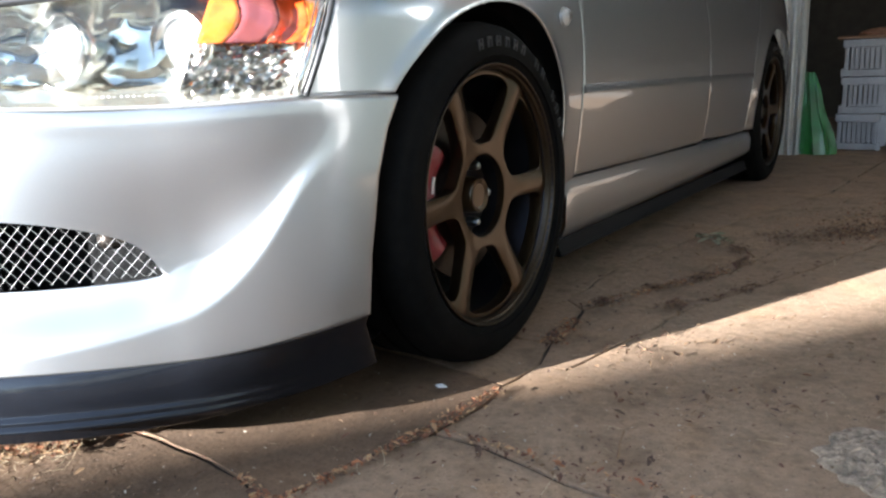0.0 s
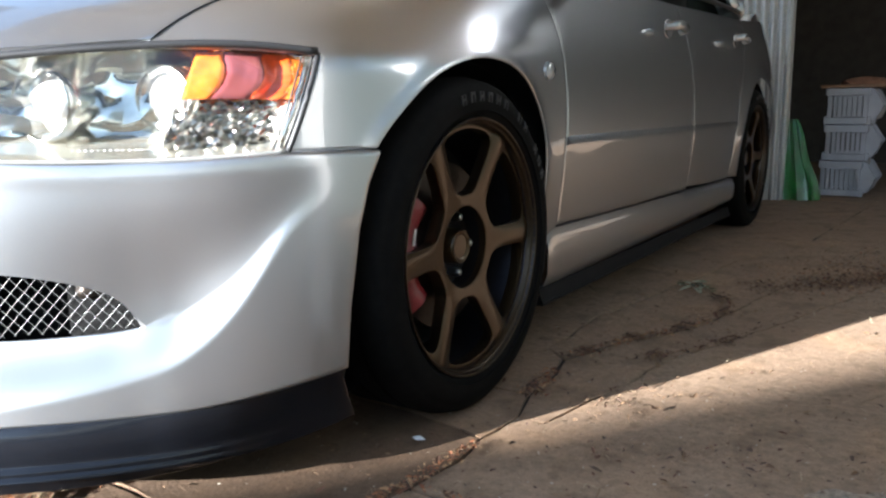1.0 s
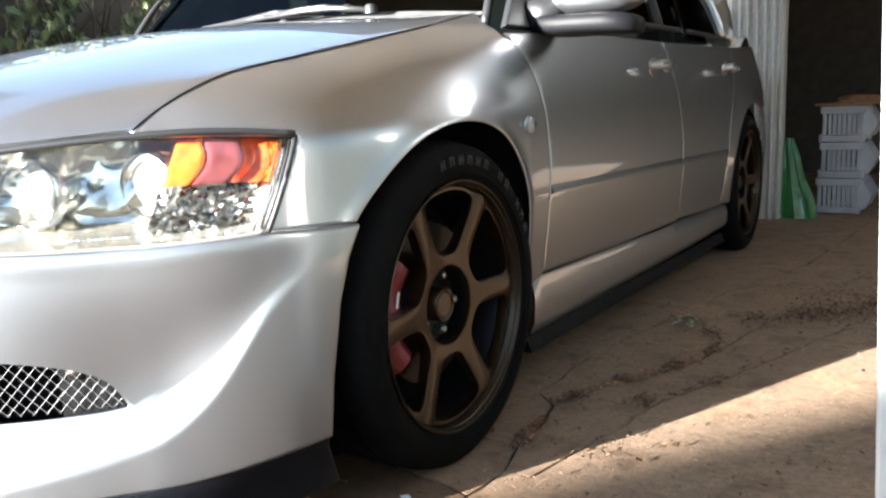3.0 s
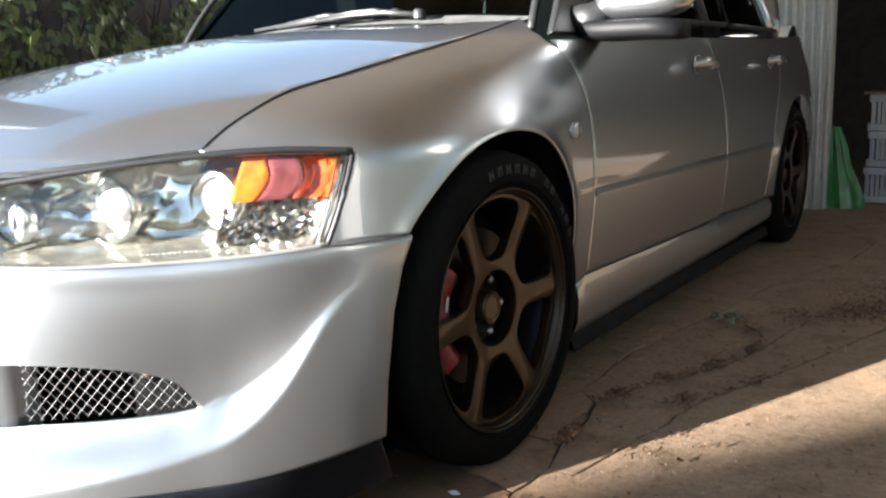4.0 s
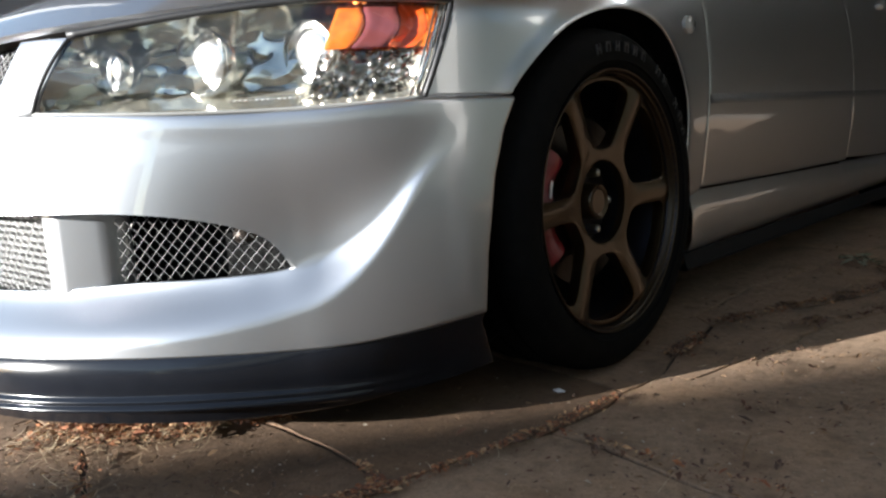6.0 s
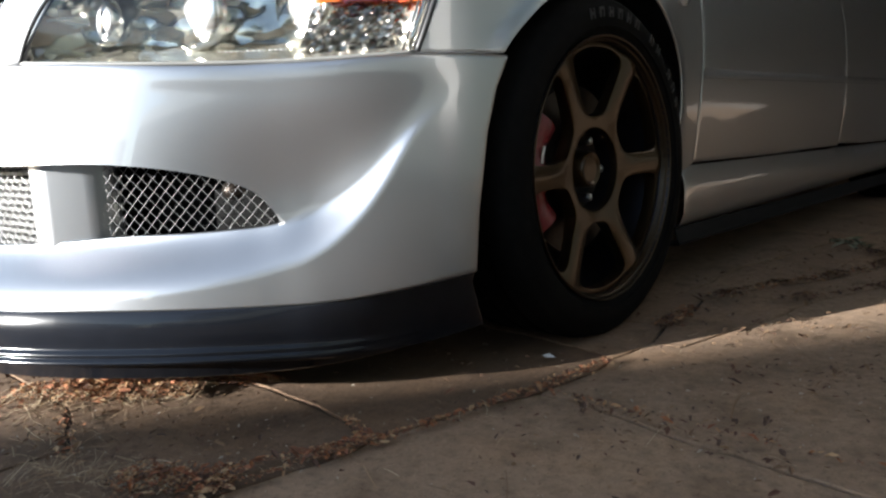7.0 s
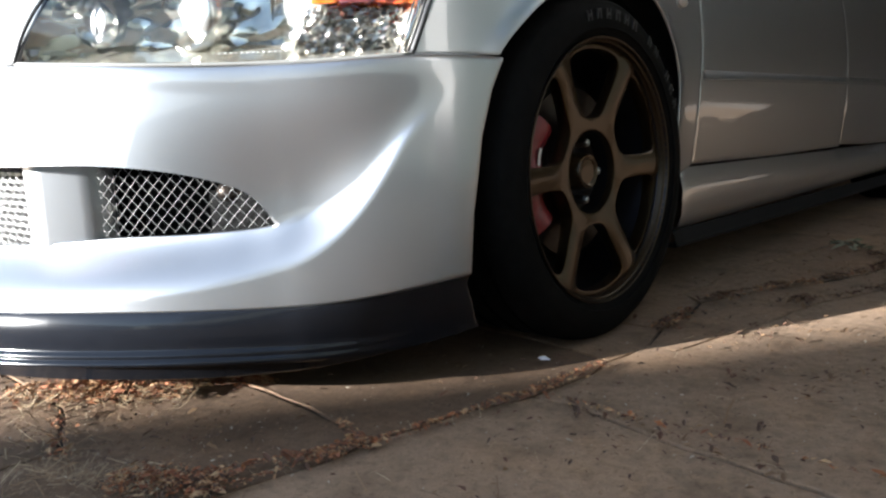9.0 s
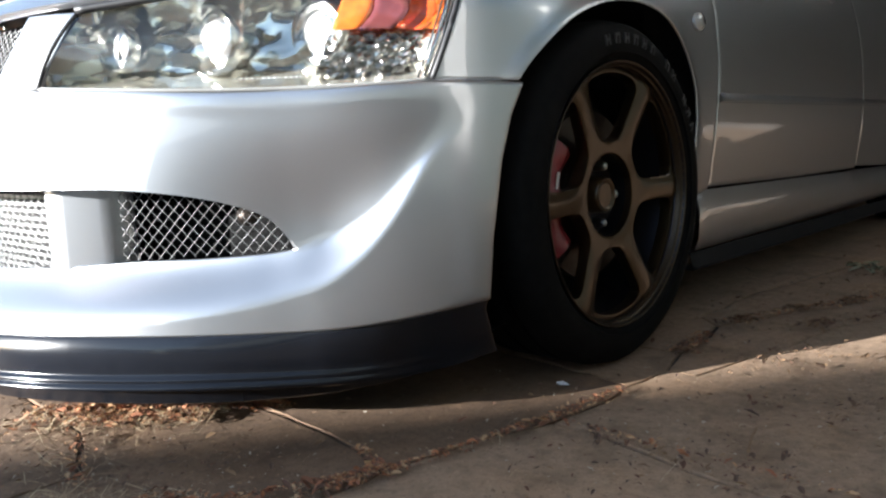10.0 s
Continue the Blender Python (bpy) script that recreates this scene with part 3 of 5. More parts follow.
def bowl(centre, r, deep, face, n=28):
    """A reflector bowl that opens along face, with a rolled rim."""
    prof = [(.006, r * .97), (.008, r * 1.0), (.004, r * 1.06), (-.012, r * 1.07), (-.012, r * 1.0), (0, r * .95)]
    prof += [(-deep * (1 - (k / 8) ** 2), r * .95 * k / 8 + .0005) for k in range(8, -1, -1)]
    bm = lathe(prof, n)
    q = Vector((1, 0, 0)).rotation_difference(Vector(face))
    for v in bm.verts:
        v.co = Vector(centre) + q @ v.co
    return bm


def headlamp(s):
    nu, nv = 44, 16
    us, vs = np.linspace(0, 1, nu), np.linspace(0, 1, nv)
    G = np.array([[lamp_point(u, v) for u in us] for v in vs])
    lamp = part("headlamp", side_of(grid(G), s), LENS, car, "clear headlamp with chrome reflectors and amber corner", angle=180)
    lamp.visible_shadow = False
    bu, bv = np.linspace(0, 1, 58), np.linspace(0, 1, 17)
    B = np.array([[lamp_point(u, v, .012 + .062 * min(1, 6 * v, 6 * (1 - v), 8 * u + .02, 9 * (1 - u) + .02)) for u in bu] for v in bv])
    for j in range(1, 16):
        for i in range(1, 57):
            calm = .25 + .75 * min(1, max(0, (bv[j] - .22) / .2))
            B[j, i] += np.array([.25, -.6, 0]) * (.008 if bv[j] < .3 and j % 2 else 0)
            B[j, i] += calm * (.016 * np.array(noise.noise_vector((bu[i] * 8, bv[j] * 4, 3.0))) + .006 * np.array(noise.noise_vector((bu[i] * 20, bv[j] * 8, 7.0))))
    part("lamp_bezel", side_of(grid(B), s), LAMPDARK, lamp, "creased bright bezel", angle=28)
    # surround: dark seal on top and outer side, clear edge below
    for pts, r, m in ((list(G[-1] + np.array([.002, -.003, .003])), .0060, TRIM), (list(G[:, -1]), .0045, TRIM), (list(G[0]), .003, SEALGREY), (list(G[:, 0]), .003, TRIM)):
        part("lamp_seal", side_of(tube([tuple(p) for p in pts], r, 6), s), m, lamp, angle=180)
    inner = [tuple(lamp_point(.978, v, .010)) for v in np.linspace(.04, .96, 8)]
    for u, r in ((.990, .0022), (.962, .0016)):
        part("lamp_seal", side_of(tube([tuple(lamp_point(u, v, .006)) for v in np.linspace(.03, .97, 8)], r, 6), s), TRIM, lamp, angle=180)
    part("lamp_rim", side_of(tube(inner, .004, 8), s), LAMPCHROME, lamp, "bright inner edge", angle=180)
    # three round units
    face = Vector((.22, -.97, .02)).normalized()
    for u, v, r, deep, d in ((.125, .52, .034, .030, .045), (.375, .54, .050, .045, .060), (.660, .54, .046, .035, .050)):
        c = lamp_point(u, v, d)
        b = part("reflector_bowl", side_of(bowl(c, r, deep, face), s), LAMPCHROME, lamp, "round chrome reflector", angle=60)
        k = bmesh.new()
        bmesh.ops.create_uvsphere(k, u_segments=24, v_segments=14, radius=r * .84)
        q = Vector((0, 0, 1)).rotation_difference(face)
        for w in k.verts:
            w.co.z *= .42
            w.co = Vector(c) + q @ (w.co + Vector((0, 0, -deep * .35)))
        part("projector_lens", side_of(k, s), CHROME, b, "bright domed projector")
    # amber turn signal above, faceted clear reflector below
    rnd = random.Random(8)
    turn = None
    # the second piece has the lens's violet sheen painted into its colour
    for u0, u1, mat, text in ((.700, .765, ORANGE, "orange inner piece"), (.769, .860, PURPLE, "pale violet sheen on the amber lens"), (.864, .930, AMBER, "red-orange lens"), (.933, .970, ORANGE, "orange outer rim")):
        A = np.array([[lamp_point(u0 + (u1 - u0) * u + .022 * math.sin(math.pi * min(1, 1.1 * v)) * (u0 > .7 or u > .5) * (u1 < .96 or u < .5), .53 + .42 * v, .012 + .010 * math.sin(math.pi * u) * (mat is AMBER) + .003 * rnd.random()) for u in np.linspace(0, 1, 6)] for v in np.linspace(0, 1, 8)])
        ob = part("turn_signal" if turn is None else "signal_lens", side_of(grid(A), s), mat, lamp if turn is None else turn, text, thick=.003, angle=25)
        turn = turn or ob
    Bk = np.array([[lamp_point(u, v, .030 + .012 * (i % 2) + .008 * (j % 2)) for i, u in enumerate(np.linspace(.73, .965, 14))] for j, v in enumerate(np.linspace(.52, .95, 9))])
    part("signal_reflector", side_of(grid(Bk), s), AMBERB, turn, "faceted amber reflector", smooth=False)
    rnd = random.Random(5)
    Fc = np.array([[lamp_point(u, v, .030 + .014 * rnd.random()) for u in np.linspace(.69, .960, 22)] for v in np.linspace(.06, .50, 13)])
    part("corner_reflector", side_of(grid(Fc), s), FACET, lamp, "faceted chrome corner reflector", smooth=False)
    # markings moulded along the foot of the lens
    for k in range(14):
        u = .50 + k * .0135
        p, q = lamp_point(u, .10, -.001), lamp_point(u + (.0085 if k % 4 else .003), .10, -.001)
        part("lens_marking", side_of(tube([tuple(p), tuple(q)], .0009, 4), s), LETTERPALE, lamp, angle=180)
    # silver strip between lamp and grille
    rows = []
    for o in (0, .33, .66, 1):
        p0 = np.array([.462, -.790, .640]) * (1 - o) + np.array([.395, -.830, .640]) * o
        p1 = np.array([.413, -.840, .533]) * (1 - o) + np.array([.335, -.872, .533]) * o
        bulge = np.array([-.1, -1, 0]) * .010 * math.sin(math.pi * (o * .8 + .1))
        rows.append([p1 + (p0 - p1) * v + bulge * (.6 + .4 * math.sin(math.pi * v)) for v in np.linspace(0, 1, 10)])
    part("grille_strip", side_of(grid(np.array(rows)), s), PAINT, car, "silver strip beside the grille", thick=.004, angle=60)
    return lamp


both_sides(headlamp)


def grille():
    def at(u, q):
        x = (-.36 + .72 * u) * (1 + .16 * q)
        return (x, -.875 + .38 * x * x * .8 + .02 * q, .537 + .095 * q)

    g = part("grille_well", box((-.42, -.80, .53), (.42, -.77, .645)), DARK, car, "black grille opening", smooth=False)
    screen("grille_screen", {"size": (.74, .095), "at": at}, 0, .013, g, 1.0, .0008, "diamond wire grille")


grille()

# ---- glasshouse ----
COWL = material("dusty_cowl_plastic", (.16, .16, .155), .6, vary=.4, scale=30, spot=.4, spot_scale=12)
CAB = {"sill": [(.795, .42, .925), (.80, 1.3, .95), (.795, 2.2, .965), (.74, 3.0, .98)],
       "roof": [(.60, 1.02, 1.36), (.575, 1.45, 1.425), (.565, 1.95, 1.425), (.58, 2.45, 1.35)]}


def cabin():
    def side_window(s):
        sill, roof = spline(CAB["sill"], 40), spline(CAB["roof"], 40)
        for name, a, b in (("front_window", .10, .47), ("rear_window", .50, .80)):
            idx = np.linspace(a, b, 16)
            lo = spline(CAB["sill"], idx)
            hi = spline(CAB["roof"], np.clip((idx - .10) / .75, 0, 1))
            G = np.stack([lo + (hi - lo) * v + np.array([.02 * math.sin(math.pi * v) + .012, 0, 0]) for v in np.linspace(.0, .95, 10)])
            w = part(name, side_of(grid(G), s), WINDOW, car, "dark side window", thick=.004, angle=180)
            part("window_seal", side_of(tube([tuple(p + np.array([.018, 0, -.004])) for p in lo], .009, 6), s), TRIM, w, angle=180)
        # pillars and roof rail
        for pts, r in (([(.705, .43, .87), (.668, .62, 1.13), (.615, .98, 1.35)], .009), ([(.80, 1.42, .95), (.70, 1.46, 1.20), (.60, 1.48, 1.41)], .032),
                       ([(.78, 2.35, .965), (.68, 2.33, 1.20), (.59, 2.28, 1.39)], .045), (CAB["roof"], .036), ([(.77, 2.45, .97), (.69, 2.70, 1.13), (.60, 2.45, 1.36)], .05)):
            q = spline(pts, 12)
            rr = [r * (1 + .35 * max(0, 1 - k / 4)) for k in range(12)] if pts[0][1] < .5 else r
            part("pillar", side_of(tube([tuple(p) for p in q], rr, 10), s), PAINT if pts is CAB["roof"] or pts[0][1] > 2.3 else TRIM, car, angle=180)

    both_sides(side_window)
    base = [(-.68, .475, .935), (-.5, .455, .952), (0, .43, .968), (.5, .455, .952), (.68, .475, .935)]
    head = [(-.60, 1.00, 1.355), (-.4, .96, 1.375), (0, .93, 1.39), (.4, .96, 1.375), (.60, 1.00, 1.355)]
    mid = [((a[0] + b[0]) / 2, (a[1] + b[1]) / 2 - .03, (a[2] + b[2]) / 2 + .03) for a, b in zip(base, head)]
    part("windshield", grid(loft([base, mid, head], 30, 14)), SHIELD, car, "raked windshield", thick=.004, angle=180)
    rows = [spline([(x, y + dy, z + dz) for x, y, z in base], 30) for dy, dz in ((-.13, -.036), (-.085, -.030), (-.05, -.016), (-.01, -.010), (.012, .004))]
    part("cowl", grid(np.stack(rows)), COWL, car, "dusty grey cowl panel", thick=.003)
    roof = [[(.60, 1.0, 1.37), (.575, 1.45, 1.44), (.565, 1.95, 1.44), (.58, 2.45, 1.36)], [(.3, .95, 1.40), (.3, 1.45, 1.46), (.3, 1.95, 1.46), (.3, 2.5, 1.38)], [(0, .93, 1.405), (0, 1.45, 1.468), (0, 1.95, 1.468), (0, 2.5, 1.39)]]
    G = loft(roof, 20, 10)
    H = G[::-1][1:].copy()
    H[:, :, 0] *= -1
    part("roof", grid(np.concatenate([G, H]), flip=True), PAINT, car, "silver roof", thick=.004)
    back = loft([[(-.58, 2.45, 1.36), (0, 2.5, 1.39), (.58, 2.45, 1.36)], [(-.66, 2.80, 1.13), (0, 2.9, 1.15), (.66, 2.80, 1.13)], [(-.68, 2.98, .99), (0, 3.08, 1.0), (.68, 2.98, .99)]], 16, 10)
    part("rear_glass", grid(back, flip=True), WINDOW, car, thick=.004, angle=180)
    deck = loft([[(-.74, 2.95, .96), (0, 3.06, 1.0), (.74, 2.95, .96)], [(-.68, 3.45, .97), (0, 3.52, 1.0), (.68, 3.45, .97)], [(-.68, 3.52, .80), (0, 3.60, .82), (.68, 3.52, .80)], [(-.70, 3.54, .55), (0, 3.62, .56), (.70, 3.54, .55)], [(-.69, 3.50, .28), (0, 3.56, .27), (.69, 3.50, .28)]], 20, 24)
    part("tail", grid(deck, flip=True), PAINT, car, "silver boot lid and rear bumper", thick=.004, angle=60)
    # dark cabin inside
    tub = bmesh.new()
    box((-.74, .42, .30), (.74, 2.9, .86), tub)
    part("cabin", tub, INNER, car, "dark cabin tub", bevel=.04)
    for x in (-.36, .36):
        part("seat_back", box((x - .25, 1.15, .86), (x + .25, 1.30, 1.22)), INNER, car, bevel=.04)
    part("rear_seat_back", box((-.62, 2.15, .86), (.62, 2.30, 1.12)), INNER, car, bevel=.04)
    box_ = bmesh.new()
    box((-.66, -.50, .24), (.66, .42, .62), box_)
    box((-.60, -.50, .16), (.60, 3.3, .24), box_)
    part("underbody", box_, DARK, car, smooth=False)
    for s in (1, -1):
        pan = mesh_of([(.30, -.405, .115), (.795, -.405, .115), (.822, -.405, .19), (.832, -.405, .45), (.30, -.405, .45)], [(0, 1, 2, 3, 4)])
        part("splash_panel", side_of(pan, s), DARK, car, "black panel before the wheel", thick=.004, smooth=False)
    t = np.linspace(0, .93, 40)
    p = plan_at(t, -.035)
    q = np.stack([p[:, 0] * .9, np.maximum(p[:, 1] + .30, -.36)], 1)
    G = np.stack([np.c_[p, .120 + 0 * t], np.c_[q, .115 + 0 * t]])
    H = G[:, ::-1][:, :-1].copy()
    H[:, :, 0] *= -1
    part("undertray", grid(np.concatenate([H, G], 1)), DARK, car, "black tray under the bumper", thick=.003)
    for s in (1, -1):
        for cy in (0, 2.625):
            a = np.linspace(-.55, math.pi + .60, 28)
            rows = []
            for x, r in ((.50, .345), (.845, .355)):
                rows.append(np.stack([s * x + 0 * a, cy + r * np.cos(a) * 1.0, .325 + r * np.sin(a) * .97], 1))
            part("arch_liner", grid(np.stack(rows)), DARK, car, angle=180)


cabin()


def wiper(foot, tip_, rise):
    """Wiper parked across the foot of the windshield: arm, hinge cap and a blade under its end."""
    f, t = Vector(foot), Vector(tip_)
    mid = f.lerp(t, .45) + Vector((0, 0, rise))
    w = part("wiper", tube([tuple(f), tuple(f.lerp(mid, .5) + Vector((0, 0, rise * .5))), tuple(mid), tuple(t)], [.008, .007, .005, .004], 8), ARM, car, "dark wiper arm with bright edges", angle=180)
    cap = lathe([(-.01, .017), (.008, .017), (.014, .012), (.015, .0001)], 16, "z")
    for v in cap.verts:
        v.co += f
    part("hinge_cap", cap, TRIM, w)
    a, b = f.lerp(t, .35) + Vector((0, .028, .004)), t + (t - f) * .22 + Vector((0, .02, .0))
    part("blade", tube([tuple(a), tuple(a.lerp(b, .5) + Vector((0, 0, .012))), tuple(b)], [.004, .007, .004], 6), ARM, w, angle=180)


ARM = material("worn_wiper_paint", (.05, .05, .05), .35, .3, vary=.3)
wiper((.40, .395, .958), (-.08, .345, .962), .014)
wiper((.30, .425, .970), (-.02, .385, .976), .014)
for x, y, z in ((-.17, .27, .937), (.215, .27, .935)):
    noz = bmesh.new()
    bmesh.ops.create_uvsphere(noz, u_segments=12, v_segments=8, radius=.012)
    for v in noz.verts:
        v.co = Vector((x + v.co.x * 1.3, y + v.co.y, z + v.co.z * .7))
    part("washer_nozzle", noz, TRIM, car, "small black washer nozzle")


def mirror(s):
    """Door mirror: silver shell on a black foot."""
    bm = bmesh.new()
    bmesh.ops.create_uvsphere(bm, u_segments=32, v_segments=20, radius=1)
    for v in bm.verts:
        x, y, z = v.co
        sq = lambda t, p: math.copysign(abs(t) ** p, t)
        v.co = Vector((.955 + .118 * sq(x, .55), .545 + (.075 if y < 0 else .035) * sq(y, .8), .982 + .078 * sq(z, .5)))
    shell = part("mirror_shell", side_of(bm, s), PAINT, car, "silver door mirror shell", angle=180)
    g = box((.86, .583, .925), (1.055, .588, 1.045))
    part("mirror_glass", side_of(g, s), MIRROR, shell, bevel=.01)
    part("mirror_foot", side_of(tube([(.80, .50, .905), (.835, .51, .915), (.875, .53, .935)], [.045, .038, .03], 12), s), TRIM, shell, "black mirror foot", angle=180)
    bm = bmesh.new()
    bmesh.ops.create_uvsphere(bm, u_segments=28, v_segments=14, radius=1)
    for v in bm.verts:
        x, y, z = v.co
        v.co = Vector((.925 + .140 * sq(x, .5), .535 + (.078 if y < 0 else .045) * sq(y, .7), .882 + .025 * sq(z, .4) - .012 * x))
    part("mirror_base", side_of(bm, s), STRIP, shell, "black lower half of the mirror", angle=180)
    tri = mesh_of([(.815, .345, .880), (.815, .60, .885), (.77, .56, 1.02), (.76, .50, 1.0)], [(0, 1, 2, 3)])
    part("mirror_sail", side_of(tri, s), TRIM, shell, thick=.02, bevel=.004)


mirror(1)

# ---- wheels ----
RIM_R, AXLE = .2455, .319
LIPMETAL = material("dark_bronze_rim", (.05, .036, .022), .35, .8, vary=.2, scale=80)


def wheel_meshes():
    made = {}
    w, ox = .1175, -.008
    prof = [(-.10, RIM_R - .014), (-.112, RIM_R + .006), (-.117, .275), (-.110, .297), (-.098, .311), (-.080, .3165)]
    for k in (-.050, -.0, .050):
        prof += [(k - .022, .3185), (k - .006, .3185), (k - .005, .311), (k + .005, .311), (k + .006, .3185), (k + .022, .3185)]
    prof += [(.080, .3165), (.098, .311), (.106, .302), (.108, .296), (.112, .293), (.1165, .277), (.1175, .268), (.1165, .262), (.117, .256), (.113, RIM_R + .010), (.108, RIM_R + .002), (.100, RIM_R - .012)]
    prof = [(x, RIM_R + (r - .2425) * .973 if r > .2425 else r + .0075) for x, r in prof]
    bm = lathe(prof, 120)
    for v in bm.verts:
        if v.co.z < -AXLE + .0005:
            v.co.z = -AXLE + .0005
    made["tyre"] = (bm, RUBBER)
    # rim barrel with stepped lip
    prof = [(.104, RIM_R - .004), (.108, RIM_R), (.110, RIM_R - .001), (.109, RIM_R - .005), (.100, RIM_R - .008), (.096, RIM_R - .010), (.070, RIM_R - .013), (.03, .214), (-.10, .205), (-.11, RIM_R)]
    made["rim_barrel"] = (lathe(prof, 96), DARKMETAL)
    prof = [(.1085, RIM_R - .0005), (.1105, RIM_R - .0005), (.1115, RIM_R - .002), (.1105, RIM_R - .0045), (.106, RIM_R - .006), (.1035, RIM_R - .0075), (.102, RIM_R - .010), (.0955, RIM_R - .0115), (.0935, RIM_R - .013)]
    made["rim_lip"] = (lathe(prof, 120), LIPMETAL)
    # six spokes cut from one dished face
    a = np.linspace(0, 2 * np.pi, 120, endpoint=False)
    outer = np.stack([.2345 * np.cos(a), .2345 * np.sin(a)], 1)
    holes = [np.stack([.079 * np.cos(a[::3]), .079 * np.sin(a[::3])], 1)]
    off = radians(.5)
    for k in range(6):
        mid = off + radians(30 + 60 * k)
        pts = []
        for q in np.linspace(0, 2 * np.pi, 56, endpoint=False):
            far, near = .12, 0.0
            for _ in range(26):
                m = (far + near) / 2
                x, y = .170 + m * math.cos(q), m * math.sin(q)
                r = math.hypot(x, y)
                side = [math.cos(c) * x + math.sin(c) * y for c in (radians(120), radians(-120))]
                edges = [v + .0215 for v in side] + [.097 - r, r - .2255]
                if .011 * math.log(sum(math.exp(v / .011) for v in edges)) > 0:
                    far = m
                else:
                    near = m
            pts.append((.170 + near * math.cos(q), near * math.sin(q)))
        pts = np.array(pts)
        holes.append(np.stack([pts[:, 0] * math.cos(mid) - pts[:, 1] * math.sin(mid), pts[:, 0] * math.sin(mid) + pts[:, 1] * math.cos(mid)], 1))
    P, F = flat_panel(outer, holes, .0048)
    r = np.linalg.norm(P, axis=1)
    ang = (np.arctan2(P[:, 1], P[:, 0]) - off + np.pi / 6) % (np.pi / 3) - np.pi / 6
    dish = np.interp(r, [.06, .079, .10, .15, .20, .225, .235], [.078, .0785, .0805, .0865, .0920, .0945, .0945])
    dish = dish - .30 * np.minimum(r * np.abs(np.sin(ang)), .030) ** 2 / .05 * np.clip((r - .105) / .04, 0, 1)
    V = np.stack([dish, P[:, 0], P[:, 1]], 1)
    made["spokes"] = (mesh_of(V, F), BRONZE)
    made["hub_well"] = (lathe([(.0775, .0795), (.075, .0815), (.036, .078), (.032, .074)], 64), DARKMETAL)
    made["hub_plate"] = (lathe([(.032, .076), (.032, .035), (.032, .0001)], 48), DARKMETAL)
    made["centre_cap"] = (lathe([(.030, .036), (.066, .034), (.070, .031), (.0695, .026), (.067, .023), (.067, .0001)], 36), BRONZE)
    made["brake_disc"] = (lathe([(.035, .06), (.037, .075), (.030, .085), (.030, .160), (.022, .161), (.022, .08)], 64), DISC)
    made["hub_back"] = (lathe([(-.02, .0001), (-.02, .204), (-.10, .204)], 48), DARK)
    return made


def caliper():
    bm = bmesh.new()
    n = 20
    A = np.linspace(radians(139), radians(218), n)
    rows = []
    for x, r in ((.000, .112), (.038, .115), (.048, .122), (.052, .136), (.051, .150), (.044, .168), (.030, .180), (.000, .184)):
        w = 1 - .06 * (r < .11)
        rows.append(np.stack([np.full(n, x) + .004 * np.cos((A - math.pi) * 9), r * np.cos(math.pi + (A - math.pi) * w), r * np.sin(math.pi + (A - math.pi) * w)], 1))
    g = grid(np.stack(rows), flip=True)
    bmesh.ops.holes_fill(g, edges=[e for e in g.edges if e.is_boundary])
    return g


def wheels():
    meshes = wheel_meshes()
    first = {}
    for y in (0.0, 2.625):
        for s in (1, -1):
            holder = new("wheel")
            holder.parent = car
            holder.matrix_basis = pose(s * (.778 if y < 1 else .755), y, AXLE, 0, 0, 0 if s > 0 else 180)
            holder["label"] = "bronze six-spoke alloy wheel with black tyre"
            for name, val in meshes.items():
                if name in first:
                    ob = new(name, first[name].data)
                    ob.parent = holder
                else:
                    ob = part(name, val[0], val[1], holder, angle=35 if name != "tyre" else 50)
                    first[name] = ob
                if name == "spokes":
                    mod = ob.modifiers.new("thickness", "SOLIDIFY")
                    mod.thickness, mod.offset = .026, -1
                    mod = ob.modifiers.new("edge", "BEVEL")
                    mod.width, mod.segments, mod.limit_method = .002, 2, "ANGLE"
            for k in range(5):
                a = radians(72 * k - 3)
                if "nut" not in first:
                    b = lathe([(0, .0105), (.020, .0095), (.026, .007), (.028, .0001)], 6)
                    first["nut"] = part("lug_nut", b, STEEL, holder, "steel lug nut", smooth=False)
                    nut = first["nut"]
                else:
                    nut = new("lug_nut", first["nut"].data)
                    nut.parent = holder
                nut.location = (.031, .0572 * math.cos(a), .0572 * math.sin(a))
            c = part("brake_caliper", caliper(), RED, holder, "red brake caliper with pale lettering", angle=50)
            if s < 0 or y > 1:
                c.rotation_euler = (0, 0, 0)
            for k in range(3):
                a = radians(161 + k * 4)
                b = box((-.001, -.0028, -.0055), (.0012, .0028, .0055))
                bars = part("caliper_mark", b, WHITE, c)
                bars.location = (.0535, .140 * math.cos(a), .140 * math.sin(a))
                bars.rotation_euler = (a - math.pi / 2 + math.pi / 2, 0, 0)
            # raised pale strokes round the upper sidewall stand for the maker's lettering
            for k in range(14):
                if k in (6, 9, 13):
                    continue
                a = radians(103 - k * 6.5)
                tall = .018
                b = box((-.001, -.0085, -tall / 2), (.0014, -.0035, tall / 2))
                box((-.001, .0030, -tall / 2), (.0014, .0070, tall / 2), b)
                if k % 2:
                    box((-.001, -.0035, tall / 2 - .005), (.0014, .0030, tall / 2), b)
                else:
                    box((-.001, -.0035, -.0025), (.0014, .0030, .0025), b)
                t = part("sidewall_mark", b, LETTER, holder, smooth=False)
                r = .283
                t.location = (.1168, r * math.cos(a), r * math.sin(a))
                t.rotation_euler = (a - math.pi / 2, 0, 0)


wheels()

